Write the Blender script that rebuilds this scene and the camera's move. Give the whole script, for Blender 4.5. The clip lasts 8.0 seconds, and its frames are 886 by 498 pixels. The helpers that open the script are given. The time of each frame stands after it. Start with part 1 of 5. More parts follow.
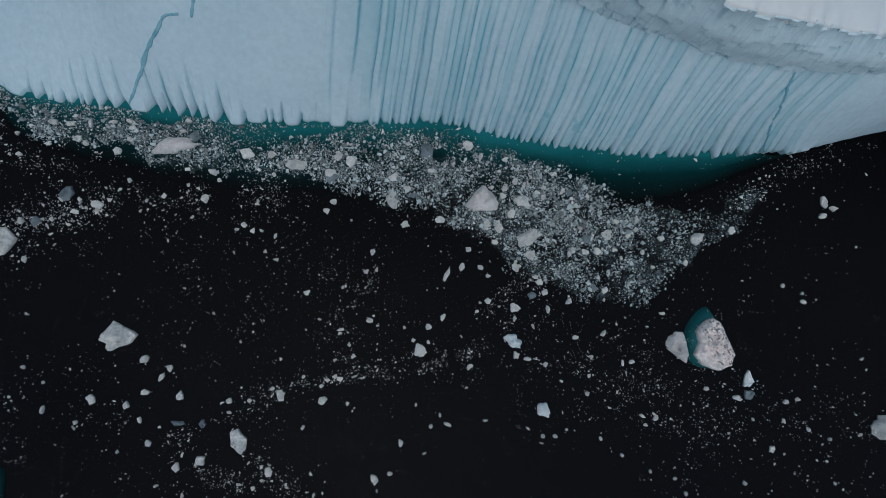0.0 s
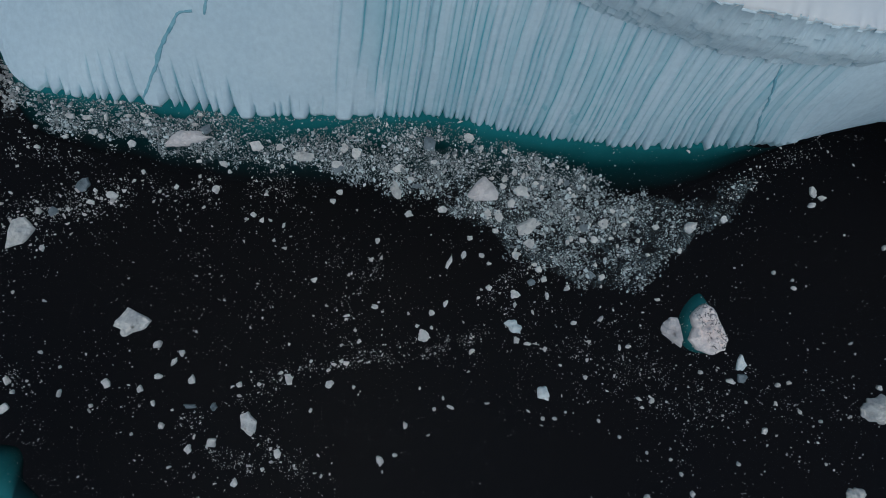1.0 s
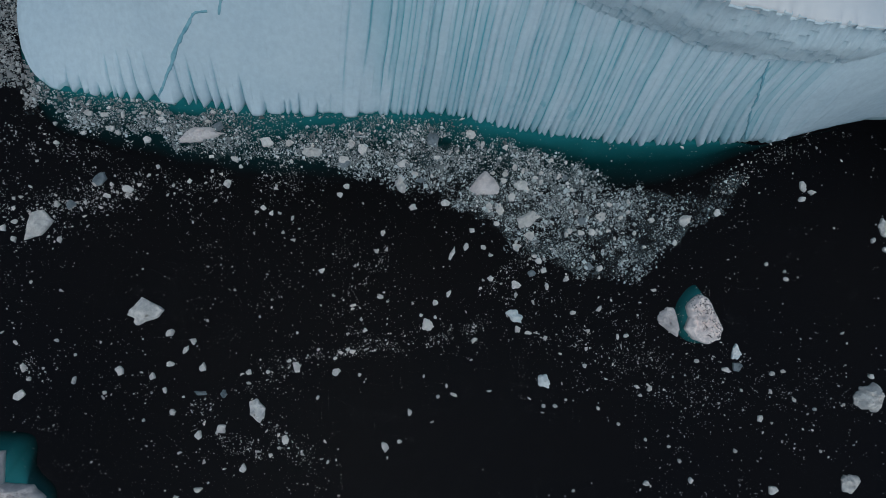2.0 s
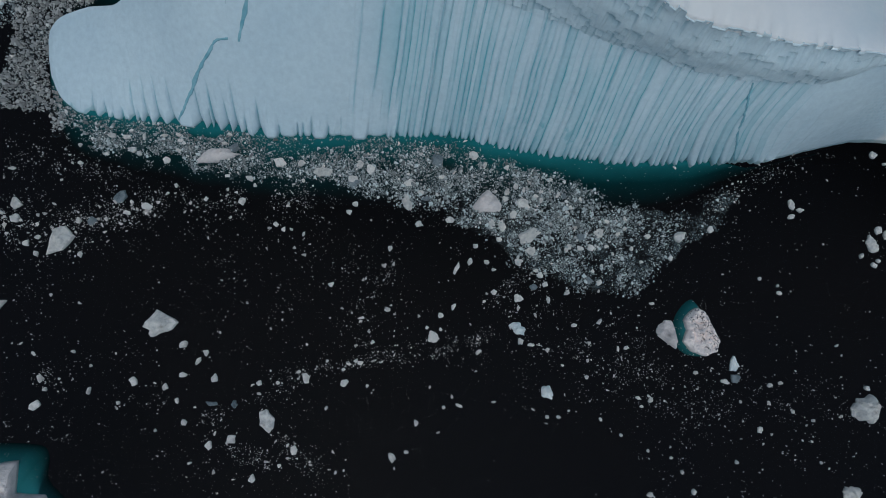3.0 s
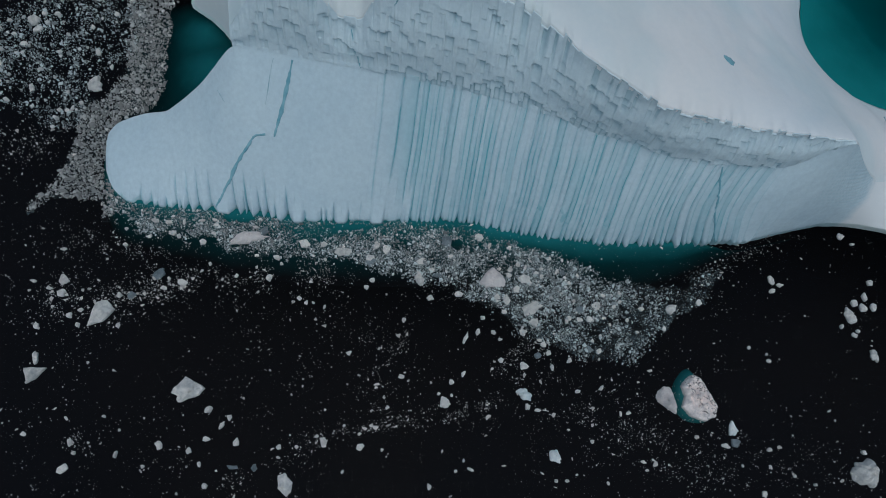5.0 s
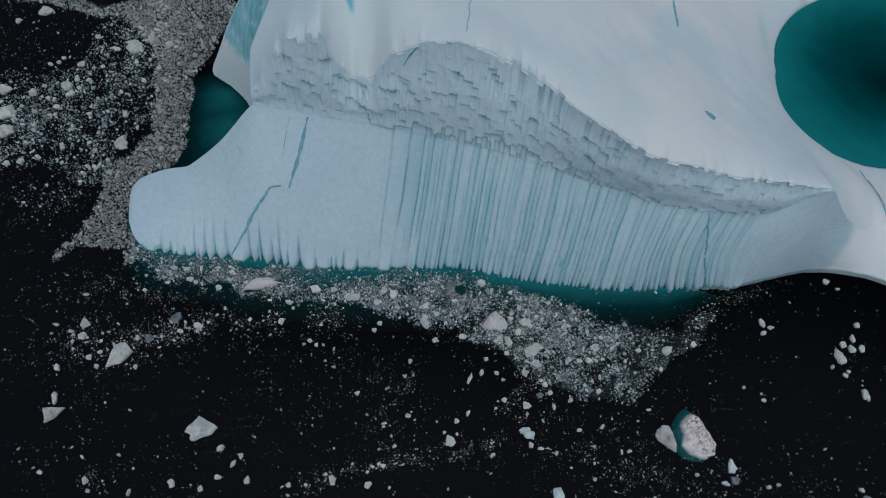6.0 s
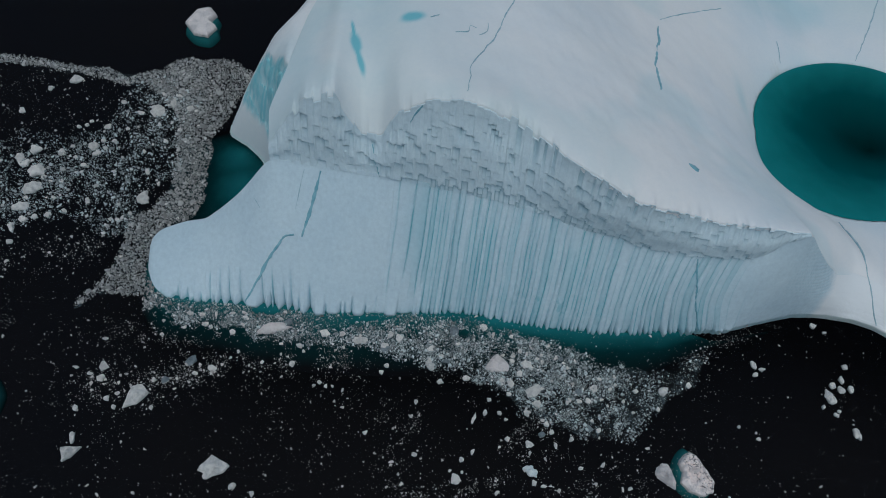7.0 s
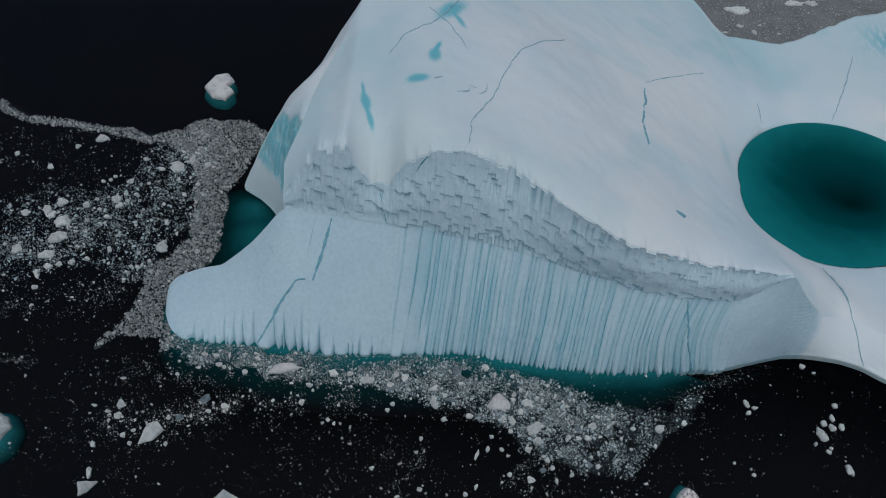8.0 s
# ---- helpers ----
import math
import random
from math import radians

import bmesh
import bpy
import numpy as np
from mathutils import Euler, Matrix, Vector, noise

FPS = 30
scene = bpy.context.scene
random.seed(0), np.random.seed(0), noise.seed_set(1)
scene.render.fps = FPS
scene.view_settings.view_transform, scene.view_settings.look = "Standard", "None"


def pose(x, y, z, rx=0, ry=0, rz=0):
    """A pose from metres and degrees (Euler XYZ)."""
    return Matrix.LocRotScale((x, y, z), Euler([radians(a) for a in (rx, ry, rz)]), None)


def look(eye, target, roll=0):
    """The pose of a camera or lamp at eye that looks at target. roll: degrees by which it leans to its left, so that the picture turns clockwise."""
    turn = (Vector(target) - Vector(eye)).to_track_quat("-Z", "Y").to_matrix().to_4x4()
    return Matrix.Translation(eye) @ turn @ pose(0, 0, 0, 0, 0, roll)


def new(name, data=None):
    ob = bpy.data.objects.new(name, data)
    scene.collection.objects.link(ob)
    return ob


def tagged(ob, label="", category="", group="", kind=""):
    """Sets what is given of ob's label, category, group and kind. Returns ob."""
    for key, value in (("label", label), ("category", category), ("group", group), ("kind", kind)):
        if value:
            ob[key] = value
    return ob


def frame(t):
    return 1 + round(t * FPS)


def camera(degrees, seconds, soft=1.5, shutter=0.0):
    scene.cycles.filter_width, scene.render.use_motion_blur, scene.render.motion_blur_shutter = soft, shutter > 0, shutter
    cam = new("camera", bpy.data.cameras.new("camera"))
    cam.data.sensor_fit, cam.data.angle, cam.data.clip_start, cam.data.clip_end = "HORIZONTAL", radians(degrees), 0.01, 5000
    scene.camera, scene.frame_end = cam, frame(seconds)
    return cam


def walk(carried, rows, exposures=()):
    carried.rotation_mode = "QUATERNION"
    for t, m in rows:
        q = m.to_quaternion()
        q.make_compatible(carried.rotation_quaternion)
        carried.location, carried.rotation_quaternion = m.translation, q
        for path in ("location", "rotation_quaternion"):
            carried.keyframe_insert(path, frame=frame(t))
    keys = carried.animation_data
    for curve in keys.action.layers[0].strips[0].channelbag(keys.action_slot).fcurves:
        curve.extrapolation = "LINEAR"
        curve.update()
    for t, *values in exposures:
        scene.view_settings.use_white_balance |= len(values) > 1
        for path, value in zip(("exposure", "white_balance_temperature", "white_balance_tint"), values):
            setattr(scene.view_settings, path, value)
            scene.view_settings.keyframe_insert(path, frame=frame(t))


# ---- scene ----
cam = camera(66.5, 8.0, soft=0.95)
PATH = [
    (0.0, (-8.993, 17.728, 90.051, 0.496, -4.865, 0.402)),
    (0.5, (-9.260, 16.960, 91.519, 1.136, -4.843, 0.334)),
    (1.0, (-9.675, 15.211, 93.250, 1.074, -4.916, 0.193)),
    (1.5, (-9.930, 13.547, 94.793, 1.507, -4.875, 0.128)),
    (3.0, (-11.469, 4.488, 99.595, 7.736, -4.938, -0.198)),
    (3.5, (-11.895, 1.511, 101.185, 10.833, -4.888, -0.302)),
    (4.0, (-12.274, -1.704, 102.811, 13.861, -4.781, -0.395)),
    (4.5, (-13.023, -5.271, 104.212, 17.026, -4.838, -0.591)),
    (6.0, (-15.142, -15.557, 109.078, 26.606, -4.856, -1.131)),
    (6.5, (-15.940, -19.242, 110.549, 29.746, -4.901, -1.311)),
    (7.0, (-16.791, -23.014, 112.250, 32.902, -4.945, -1.484)),
    (7.5, (-17.207, -26.586, 113.907, 35.667, -4.842, -1.544)),
    (8.0, (-17.897, -30.691, 115.381, 38.645, -4.828, -1.652)),
]
walk(cam, [(t, pose(*p)) for t, p in PATH], [(0.0, -0.56, 5790, -5), (8.0, -0.55, 5890, -5)])

# ---- world, sun, exposure ----
SUN_AZ, SUN_EL = 190.0, 74.0          # degrees from +y towards +x, and above the sea
world = bpy.data.worlds.new("overcast_sky")
scene.world = world
world.use_nodes = True
wn = world.node_tree.nodes
sky = wn.new("ShaderNodeTexSky")
sky.sky_type = "NISHITA"
sky.sun_disc = False
sky.sun_elevation = radians(SUN_EL)
sky.sun_rotation = radians(SUN_AZ)
sky.dust_density = 3.0
world.node_tree.links.new(sky.outputs[0], wn["Background"].inputs[0])
wn["Background"].inputs[1].default_value = 0.10
sun_data = bpy.data.lights.new("sun", "SUN")
sun_data.energy = 0.9
sun_data.angle = radians(95)
sun_data.color = (1.0, 0.96, 0.94)
sun = new("sun", sun_data)
sa, se = radians(SUN_AZ), radians(SUN_EL)
sun.matrix_world = look((math.sin(sa) * math.cos(se) * 300, math.cos(sa) * math.cos(se) * 300, math.sin(se) * 300), (0, 0, 0))


# ---- noise and small helpers ----
def value_noise(x, y, seed=0):
    """Smooth value noise in 0..1 on numpy arrays."""
    x, y = np.asarray(x, float), np.asarray(y, float)
    xi, yi = np.floor(x).astype(np.int64), np.floor(y).astype(np.int64)
    xf, yf = x - xi, y - yi
    xf, yf = xf * xf * (3 - 2 * xf), yf * yf * (3 - 2 * yf)

    def h(i, j):
        n = (i * 374761393 + j * 668265263 + seed * 974634321) & 0x7FFFFFFF
        n = ((n ^ (n >> 13)) * 1274126177) & 0x7FFFFFFF
        n = n ^ (n >> 16)
        return (n % 100003) / 100003.0
    a, b, c, d = h(xi, yi), h(xi + 1, yi), h(xi, yi + 1), h(xi + 1, yi + 1)
    return (a + (b - a) * xf) * (1 - yf) + (c + (d - c) * xf) * yf


def fbm(x, y, seed=0, octaves=4):
    total, amp, norm = 0.0, 1.0, 0.0
    for k in range(octaves):
        total = total + amp * value_noise(x * 2 ** k + 17 * k, y * 2 ** k + 31 * k, seed + k)
        norm += amp
        amp *= 0.5
    return total / norm


def smooth_step(a, b, x):
    t = np.clip((x - a) / (b - a), 0, 1)
    return t * t * (3 - 2 * t)


def soft_table(s, xs, ys, blur):
    """A table read at s, its corners rounded over about blur metres."""
    total = 0
    offsets = np.linspace(-2, 2, 17)
    weights = np.exp(-offsets ** 2)
    for o, w in zip(offsets, weights):
        total = total + w * np.interp(s + o * blur, xs, ys)
    return total / weights.sum()


def mesh_from(name, verts, faces, smooth=False, attribute=None):
    me = bpy.data.meshes.new(name)
    me.from_pydata([tuple(v) for v in verts], [], faces)
    if attribute is not None:
        layer = me.attributes.new("blue_ice_and_shade", "FLOAT", "POINT")
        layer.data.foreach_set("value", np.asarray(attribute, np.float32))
    if smooth:
        me.polygons.foreach_set("use_smooth", [True] * len(me.polygons))
    me.update()
    return me


def grid_faces(nu, nv, closed=False):
    """Faces of an nu by nv grid of vertices stored row after row of nv."""
    faces = []
    for i in range(nu if closed else nu - 1):
        for j in range(nv - 1):
            k = (i + 1) % nu
            faces.append((i * nv + j, k * nv + j, k * nv + j + 1, i * nv + j + 1))
    return faces


def piece(name, me, material, parent=None, label=""):
    if material is not None and not me.materials:
        me.materials.append(material)
    ob = new(name, me)
    ob.parent = parent
    if label:
        tagged(ob, label=label)
    return ob


def grid_normals(p):
    du = np.gradient(p, axis=0)
    dv = np.gradient(p, axis=1)
    n = np.cross(du, dv)
    return n / np.maximum(np.linalg.norm(n, axis=2, keepdims=True), 1e-9)


# ---- materials ----
def nodes_of(name):
    m = bpy.data.materials.new(name)
    m.use_nodes = True
    nt = m.node_tree
    return m, nt, nt.nodes["Principled BSDF"]


def add(nt, kind, **values):
    n = nt.nodes.new(kind)
    for key, v in values.items():
        if key in n.inputs:
            n.inputs[key].default_value = v
    return n


def ramp(nt, source, stops):
    r = nt.nodes.new("ShaderNodeValToRGB")
    e = r.color_ramp.elements
    while len(e) < len(stops):
        e.new(0.5)
    for el, (pos, col) in zip(e, stops):
        el.position, el.color = pos, (*col, 1)
    nt.links.new(source, r.inputs[0])
    return r


def noise_node(nt, scale, detail=4, rough=0.55, vector=None):
    n = add(nt, "ShaderNodeTexNoise", Scale=scale, Detail=detail, Roughness=rough)
    if vector is None:
        geo = nt.nodes.new("ShaderNodeNewGeometry")
        vector = geo.outputs["Position"]
    nt.links.new(vector, n.inputs["Vector"])
    return n


def mix_colour(nt, fac, a, b, blend="MIX"):
    m = nt.nodes.new("ShaderNodeMix")
    m.data_type, m.blend_type = "RGBA", blend
    for sock, v in ((m.inputs[0], fac), (m.inputs[6], a), (m.inputs[7], b)):
        if isinstance(v, (int, float)):
            sock.default_value = v
        elif isinstance(v, tuple):
            sock.default_value = (*v, 1)
        else:
            nt.links.new(v, sock)
    return m.outputs[2]


def bump(nt, bsdf, height, strength, distance):
    b = add(nt, "ShaderNodeBump", Strength=strength, Distance=distance)
    nt.links.new(height, b.inputs["Height"])
    nt.links.new(b.outputs[0], bsdf.inputs["Normal"])


def ice_material(name, light, dark, blue, patch=0.09, grain=1.3, rough=0.62, bumpy=0.25, use_attribute=False, island=0.0, sharp=0.0, speck=0.86, snow=None):
    """Weathered glacier ice: pale and greyer patches, fine grain, and blue ice and painted shade where the attribute
    marks them.
    """
    m, nt, bsdf = nodes_of(name)
    big = noise_node(nt, patch, 5)
    fine = noise_node(nt, grain, 6, 0.6)
    r1 = ramp(nt, big.outputs[0], [(0.32 + 0.10 * sharp, dark), (0.62 - 0.10 * sharp, light)])
    tone = ramp(nt, fine.outputs[0], [(0.25, (speck, speck + 0.01, speck + 0.02)), (0.7, (1.0, 1.0, 1.0))])
    col = mix_colour(nt, 1.0, r1.outputs[0], tone.outputs[0], "MULTIPLY")
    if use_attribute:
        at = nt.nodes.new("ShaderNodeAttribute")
        at.attribute_name = "blue_ice_and_shade"
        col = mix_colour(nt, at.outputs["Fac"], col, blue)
        if snow:
            cover_of = nt.nodes.new("ShaderNodeMath")       # below zero the attribute marks snow instead
            cover_of.operation, cover_of.use_clamp = "MULTIPLY", True
            nt.links.new(at.outputs["Fac"], cover_of.inputs[0])
            cover_of.inputs[1].default_value = -1.0
            col = mix_colour(nt, cover_of.outputs[0], col, snow)
    if island:
        geo = nt.nodes.new("ShaderNodeNewGeometry")
        info = nt.nodes.new("ShaderNodeObjectInfo")
        s = nt.nodes.new("ShaderNodeMath")
        s.operation = "ADD"
        nt.links.new(geo.outputs["Random Per Island"], s.inputs[0])
        nt.links.new(info.outputs["Random"], s.inputs[1])
        f = nt.nodes.new("ShaderNodeMath")
        f.operation = "FRACT"
        nt.links.new(s.outputs[0], f.inputs[0])
        shade = ramp(nt, f.outputs[0], [(0.0, (1 - island,) * 3), (0.45, (1 - island * 0.72,) * 3), (0.75, (1 - island * 0.15,) * 3), (1.0, (1.0, 1.0, 1.0))])
        col = mix_colour(nt, 1.0, col, shade.outputs[0], "MULTIPLY")
    nt.links.new(col, bsdf.inputs["Base Color"])
    bsdf.inputs["Roughness"].default_value = rough
    bsdf.inputs["Specular IOR Level"].default_value = 0.3
    bump(nt, bsdf, fine.outputs[0], bumpy, 0.3)
    return m


BLUE = (0.16, 0.43, 0.52)
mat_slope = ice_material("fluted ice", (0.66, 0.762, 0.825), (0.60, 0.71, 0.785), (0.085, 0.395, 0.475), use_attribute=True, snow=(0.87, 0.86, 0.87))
mat_snow = ice_material("wind-packed snow ice", (0.92, 0.88, 0.87), (0.80, 0.82, 0.855), (0.20, 0.56, 0.64), patch=0.03, use_attribute=True, bumpy=0.03, speck=0.955)
# the dark blue here also colours the shade painted on the cliff
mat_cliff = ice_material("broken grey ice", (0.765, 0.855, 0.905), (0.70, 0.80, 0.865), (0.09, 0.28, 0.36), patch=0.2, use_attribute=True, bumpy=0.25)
mat_crack = ice_material("clear blue crack ice", (0.30, 0.52, 0.60), (0.17, 0.38, 0.47), BLUE, patch=0.6)
mat_hair = ice_material("pale hairline crack ice", (0.50, 0.63, 0.69), (0.30, 0.47, 0.55), BLUE, patch=0.5)
mat_floe = ice_material("floe ice", (1.0, 0.94, 0.89), (0.80, 0.75, 0.72), BLUE, patch=1.4, grain=4, bumpy=1.0, island=0.15, sharp=0.6, speck=0.86)
mat_dirty = ice_material("old floe ice", (0.93, 0.83, 0.80), (0.66, 0.59, 0.58), BLUE, patch=0.5, grain=5, bumpy=0.9, sharp=0.3)
mat_veined, nt, bsdf = nodes_of("veined old ice")
vn = noise_node(nt, 0.9, 6, 0.65)
vc = ramp(nt, vn.outputs[0], [(0.35, (0.66, 0.58, 0.57)), (0.55, (1.0, 0.87, 0.83))])
vv_ = noise_node(nt, 0.62, 3, 0.55)
rings_ = nt.nodes.new("ShaderNodeMath")
rings_.operation = "MULTIPLY"
nt.links.new(vv_.outputs[0], rings_.inputs[0])
rings_.inputs[1].default_value = 6.0
part_ = nt.nodes.new("ShaderNodeMath")
part_.operation = "FRACT"
nt.links.new(rings_.outputs[0], part_.inputs[0])
lines = ramp(nt, part_.outputs[0], [(0.0, (1, 1, 1)), (0.36, (1, 1, 1)), (0.46, (0.05, 0.05, 0.06)), (0.54, (0.05, 0.05, 0.06)), (0.64, (1, 1, 1))])
mask = noise_node(nt, 0.9, 3)
mk = ramp(nt, mask.outputs[0], [(0.40, (0, 0, 0)), (0.46, (1, 1, 1))])
where_ = nt.nodes.new("ShaderNodeNewGeometry")
across = nt.nodes.new("ShaderNodeVectorMath")
across.operation = "DOT_PRODUCT"
nt.links.new(where_.outputs["Position"], across.inputs[0])
across.inputs[1].default_value = (0.9, 0.44, 0.0)
old_side = add(nt, "ShaderNodeMapRange")
nt.links.new(across.outputs["Value"], old_side.inputs[0])
for i, v in ((1, 33.9), (2, 34.6), (3, 0.0), (4, 1.0)):
    old_side.inputs[i].default_value = v
veined = mix_colour(nt, 1.0, mk.outputs[0], old_side.outputs[0], "MULTIPLY")
both = mix_colour(nt, veined, (1.0, 1.0, 1.0), lines.outputs[0])
nt.links.new(mix_colour(nt, 1.0, vc.outputs[0], both, "MULTIPLY"), bsdf.inputs["Base Color"])
bsdf.inputs["Roughness"].default_value = 0.6
bump(nt, bsdf, vn.outputs[0], 0.6, 0.4)
mat_clear = ice_material("wet clear ice", (0.26, 0.29, 0.31), (0.13, 0.16, 0.18), BLUE, patch=0.8, grain=5, rough=0.3, bumpy=0.5)
mat_bluefloe = ice_material("clean blue floe ice", (0.95, 0.93, 0.91), (0.70, 0.76, 0.77), BLUE, patch=0.6, grain=4, bumpy=0.5)
mat_brash = ice_material("brash ice", (0.82, 0.86, 0.86), (0.67, 0.71, 0.72), BLUE, patch=0.25, grain=5, bumpy=0.3, island=0.80)
mat_chunk = ice_material("brash block ice", (0.97, 0.93, 0.90), (0.78, 0.75, 0.73), BLUE, patch=0.9, grain=4, bumpy=0.6, island=0.40)
mat_fine = ice_material("finely crushed ice", (0.68, 0.65, 0.63), (0.50, 0.49, 0.48), BLUE, patch=0.2, grain=5, bumpy=0.3, island=0.6)
mat_crumb = ice_material("loose ice crumbs", (1.0, 0.91, 0.86), (0.88, 0.80, 0.76), BLUE, patch=0.25, grain=5, bumpy=0.3, island=0.42)


def submerged_material(name, shallow, middle, deep, reach):
    """Ice under sea water: the water takes the red first, and all light with depth."""
    m, nt, bsdf = nodes_of(name)
    geo = nt.nodes.new("ShaderNodeNewGeometry")
    sep = nt.nodes.new("ShaderNodeSeparateXYZ")
    nt.links.new(geo.outputs["Position"], sep.inputs[0])
    n = noise_node(nt, 0.16, 4)
    wob = nt.nodes.new("ShaderNodeMath")
    wob.operation = "MULTIPLY_ADD"
    nt.links.new(n.outputs[0], wob.inputs[0])
    wob.inputs[1].default_value = 0.25 * reach
    nt.links.new(sep.outputs[2], wob.inputs[2])
    mp = add(nt, "ShaderNodeMapRange")
    nt.links.new(wob.outputs[0], mp.inputs[0])
    for i, v in ((1, 0.12 * reach), (2, -reach), (3, 0.0), (4, 1.0)):
        mp.inputs[i].default_value = v
    r = ramp(nt, mp.outputs[0], [(0.0, shallow), (0.4, middle), (1.0, deep)])
    nt.links.new(r.outputs[0], bsdf.inputs["Base Color"])
    bsdf.inputs["Roughness"].default_value = 0.9
    bsdf.inputs["Specular IOR Level"].default_value = 0.0
    return m


mat_under = submerged_material("submerged ice", (0.034, 0.185, 0.205), (0.006, 0.042, 0.047), (0.0085, 0.0078, 0.0100), 7.0)
mat_basin = submerged_material("submerged basin ice", (0.035, 0.235, 0.245), (0.007, 0.088, 0.095), (0.001, 0.018, 0.019), 12.0)
mat_rim = submerged_material("submerged floe ice", (0.08, 0.31, 0.33), (0.033, 0.16, 0.17), (0.001, 0.006, 0.007), 3.5)

mat_slush, nt, bsdf = nodes_of("crushed ice slush")
sl = noise_node(nt, 2.6, 8, 0.75)
sl2 = noise_node(nt, 0.35, 3)
sm = nt.nodes.new("ShaderNodeMath")
sm.operation = "MULTIPLY_ADD"
nt.links.new(sl2.outputs[0], sm.inputs[0])
sm.inputs[1].default_value = 0.5
nt.links.new(sl.outputs[0], sm.inputs[2])
cover = add(nt, "ShaderNodeMapRange")
nt.links.new(sm.outputs[0], cover.inputs[0])
for i, v in ((1, 0.72), (2, 1.0), (3, 0.0), (4, 0.55)):
    cover.inputs[i].default_value = v
nt.links.new(cover.outputs[0], bsdf.inputs["Alpha"])
sc = ramp(nt, sl.outputs[0], [(0.35, (0.13, 0.18, 0.19)), (0.7, (0.38, 0.44, 0.45))])
nt.links.new(sc.outputs[0], bsdf.inputs["Base Color"])
bsdf.inputs["Roughness"].default_value = 0.7

mat_paste = ice_material("packed grey slush", (0.27, 0.25, 0.245), (0.19, 0.18, 0.175), BLUE, patch=0.12, grain=3, rough=0.8, bumpy=0.5)

mat_water, nt, bsdf = nodes_of("dark sea water")
nt.nodes.remove(bsdf)
fres = add(nt, "ShaderNodeFresnel", IOR=1.10)
clear = nt.nodes.new("ShaderNodeBsdfTransparent")
clear.inputs[0].default_value = (0.90, 0.97, 0.97, 1)
gloss = nt.nodes.new("ShaderNodeBsdfAnisotropic")
gloss.inputs["Roughness"].default_value = 0.25
mixer = nt.nodes.new("ShaderNodeMixShader")
wave = noise_node(nt, 1.1, 5, 0.6)
wb = add(nt, "ShaderNodeBump", Strength=0.05, Distance=0.1)
nt.links.new(wave.outputs[0], wb.inputs["Height"])
nt.links.new(wb.outputs[0], gloss.inputs["Normal"])
nt.links.new(fres.outputs[0], mixer.inputs[0])
nt.links.new(clear.outputs[0], mixer.inputs[1])
nt.links.new(gloss.outputs[0], mixer.inputs[2])
nt.links.new(mixer.outputs[0], nt.nodes["Material Output"].inputs[0])

mat_deep, nt, bsdf = nodes_of("deep water dark")
dn = noise_node(nt, 0.02, 3)
dr = ramp(nt, dn.outputs[0], [(0.3, (0.0083, 0.0076, 0.0104)), (0.7, (0.0102, 0.0084, 0.0100))])
nt.links.new(dr.outputs[0], bsdf.inputs["Base Color"])
bsdf.inputs["Roughness"].default_value = 1.0
bsdf.inputs["Specular IOR Level"].default_value = 0.0


# ---- sea ----
def sheet(name, size, z, material, label, category):
    h = size / 2
    me = mesh_from(name, [(-h, -h, z), (h, -h, z), (h, h, z), (-h, h, z)], [(0, 1, 2, 3)])
    ob = piece(name, me, material)
    return tagged(ob, label, category, kind="structure")


sheet("water", 9000, 0.0, mat_water, "calm near-black polar sea water", "sea")
sheet("ground", 9000, -32.0, mat_deep, "lightless deep water far below the surface", "sea floor")

# ---- the iceberg: plan ----
# Foot of the front slope along the sea (x, y), and the head of the slope under the cliff (x, y, z).
FOOT = [(-61.0, 47.0), (-60.6, 43.5), (-59.0, 40.0), (-56.6, 37.8), (-50, 37.0), (-43, 36.5), (-37, 35.9), (-27.4, 34.9), (-15, 35.1), (-1.8, 35.4),
        (10.9, 32.8), (27.1, 31.5), (38, 32.0), (48.1, 32.5), (54.7, 34.2), (60, 35.5), (64, 36.3), (70, 36.3), (76, 35.4), (80, 33.9), (84, 31), (104, 22), (140, 12)]
HEAD = [(-61.2, 48.0, 0.2), (-61.0, 50.4, 0.4), (-59.6, 52.2, 0.6), (-55.5, 53.4, 1.5), (-50.4, 52.4, 4.2), (-43.9, 53.6, 10.4), (-37.6, 55.9, 18.3), (-27.0, 54.0, 18.3),
        (-12.1, 50.9, 19.0), (1.0, 48.3, 18.6), (15.1, 44.0, 18.2), (29.6, 40.9, 15.1), (40.2, 39.7, 14.5), (50.8, 39.8, 14.05), (57.2, 40.9, 21.2), (61.5, 40.2, 16.0),
        (65.0, 39.8, 12.4), (69.5, 41.2, 8.0), (75.5, 43.0, 5.4), (79.5, 41.5, 4.8), (84, 39, 4.5), (104, 30, 4.5), (140, 20, 4.5)]
foot = np.array(FOOT)
head = np.array(HEAD)
arc = np.concatenate([[0], np.cumsum(np.hypot(*np.diff(foot, axis=0).T))])
# the flutes climb a little to the right: where each meets the head of the slope
lean_to = np.interp(foot[:, 0], [-15, -1.8, 10.9, 27.1, 38, 48.1, 54.7], [-0.3, -1.1, -2.3, -0.5, -1.7, -2.3, 0]) * (foot[:, 0] > -15)
along_head = head[6:15].copy()
for k in range(8, 15):
    hx = head[k, 0] + lean_to[k]
    head[k] = [hx, np.interp(hx, along_head[:, 0], along_head[:, 1]), np.interp(hx, along_head[:, 0], along_head[:, 2])]


def foot_at(s):
    return np.stack([soft_table(s, arc, foot[:, 0], 1.0), soft_table(s, arc, foot[:, 1], 1.0)], -1)


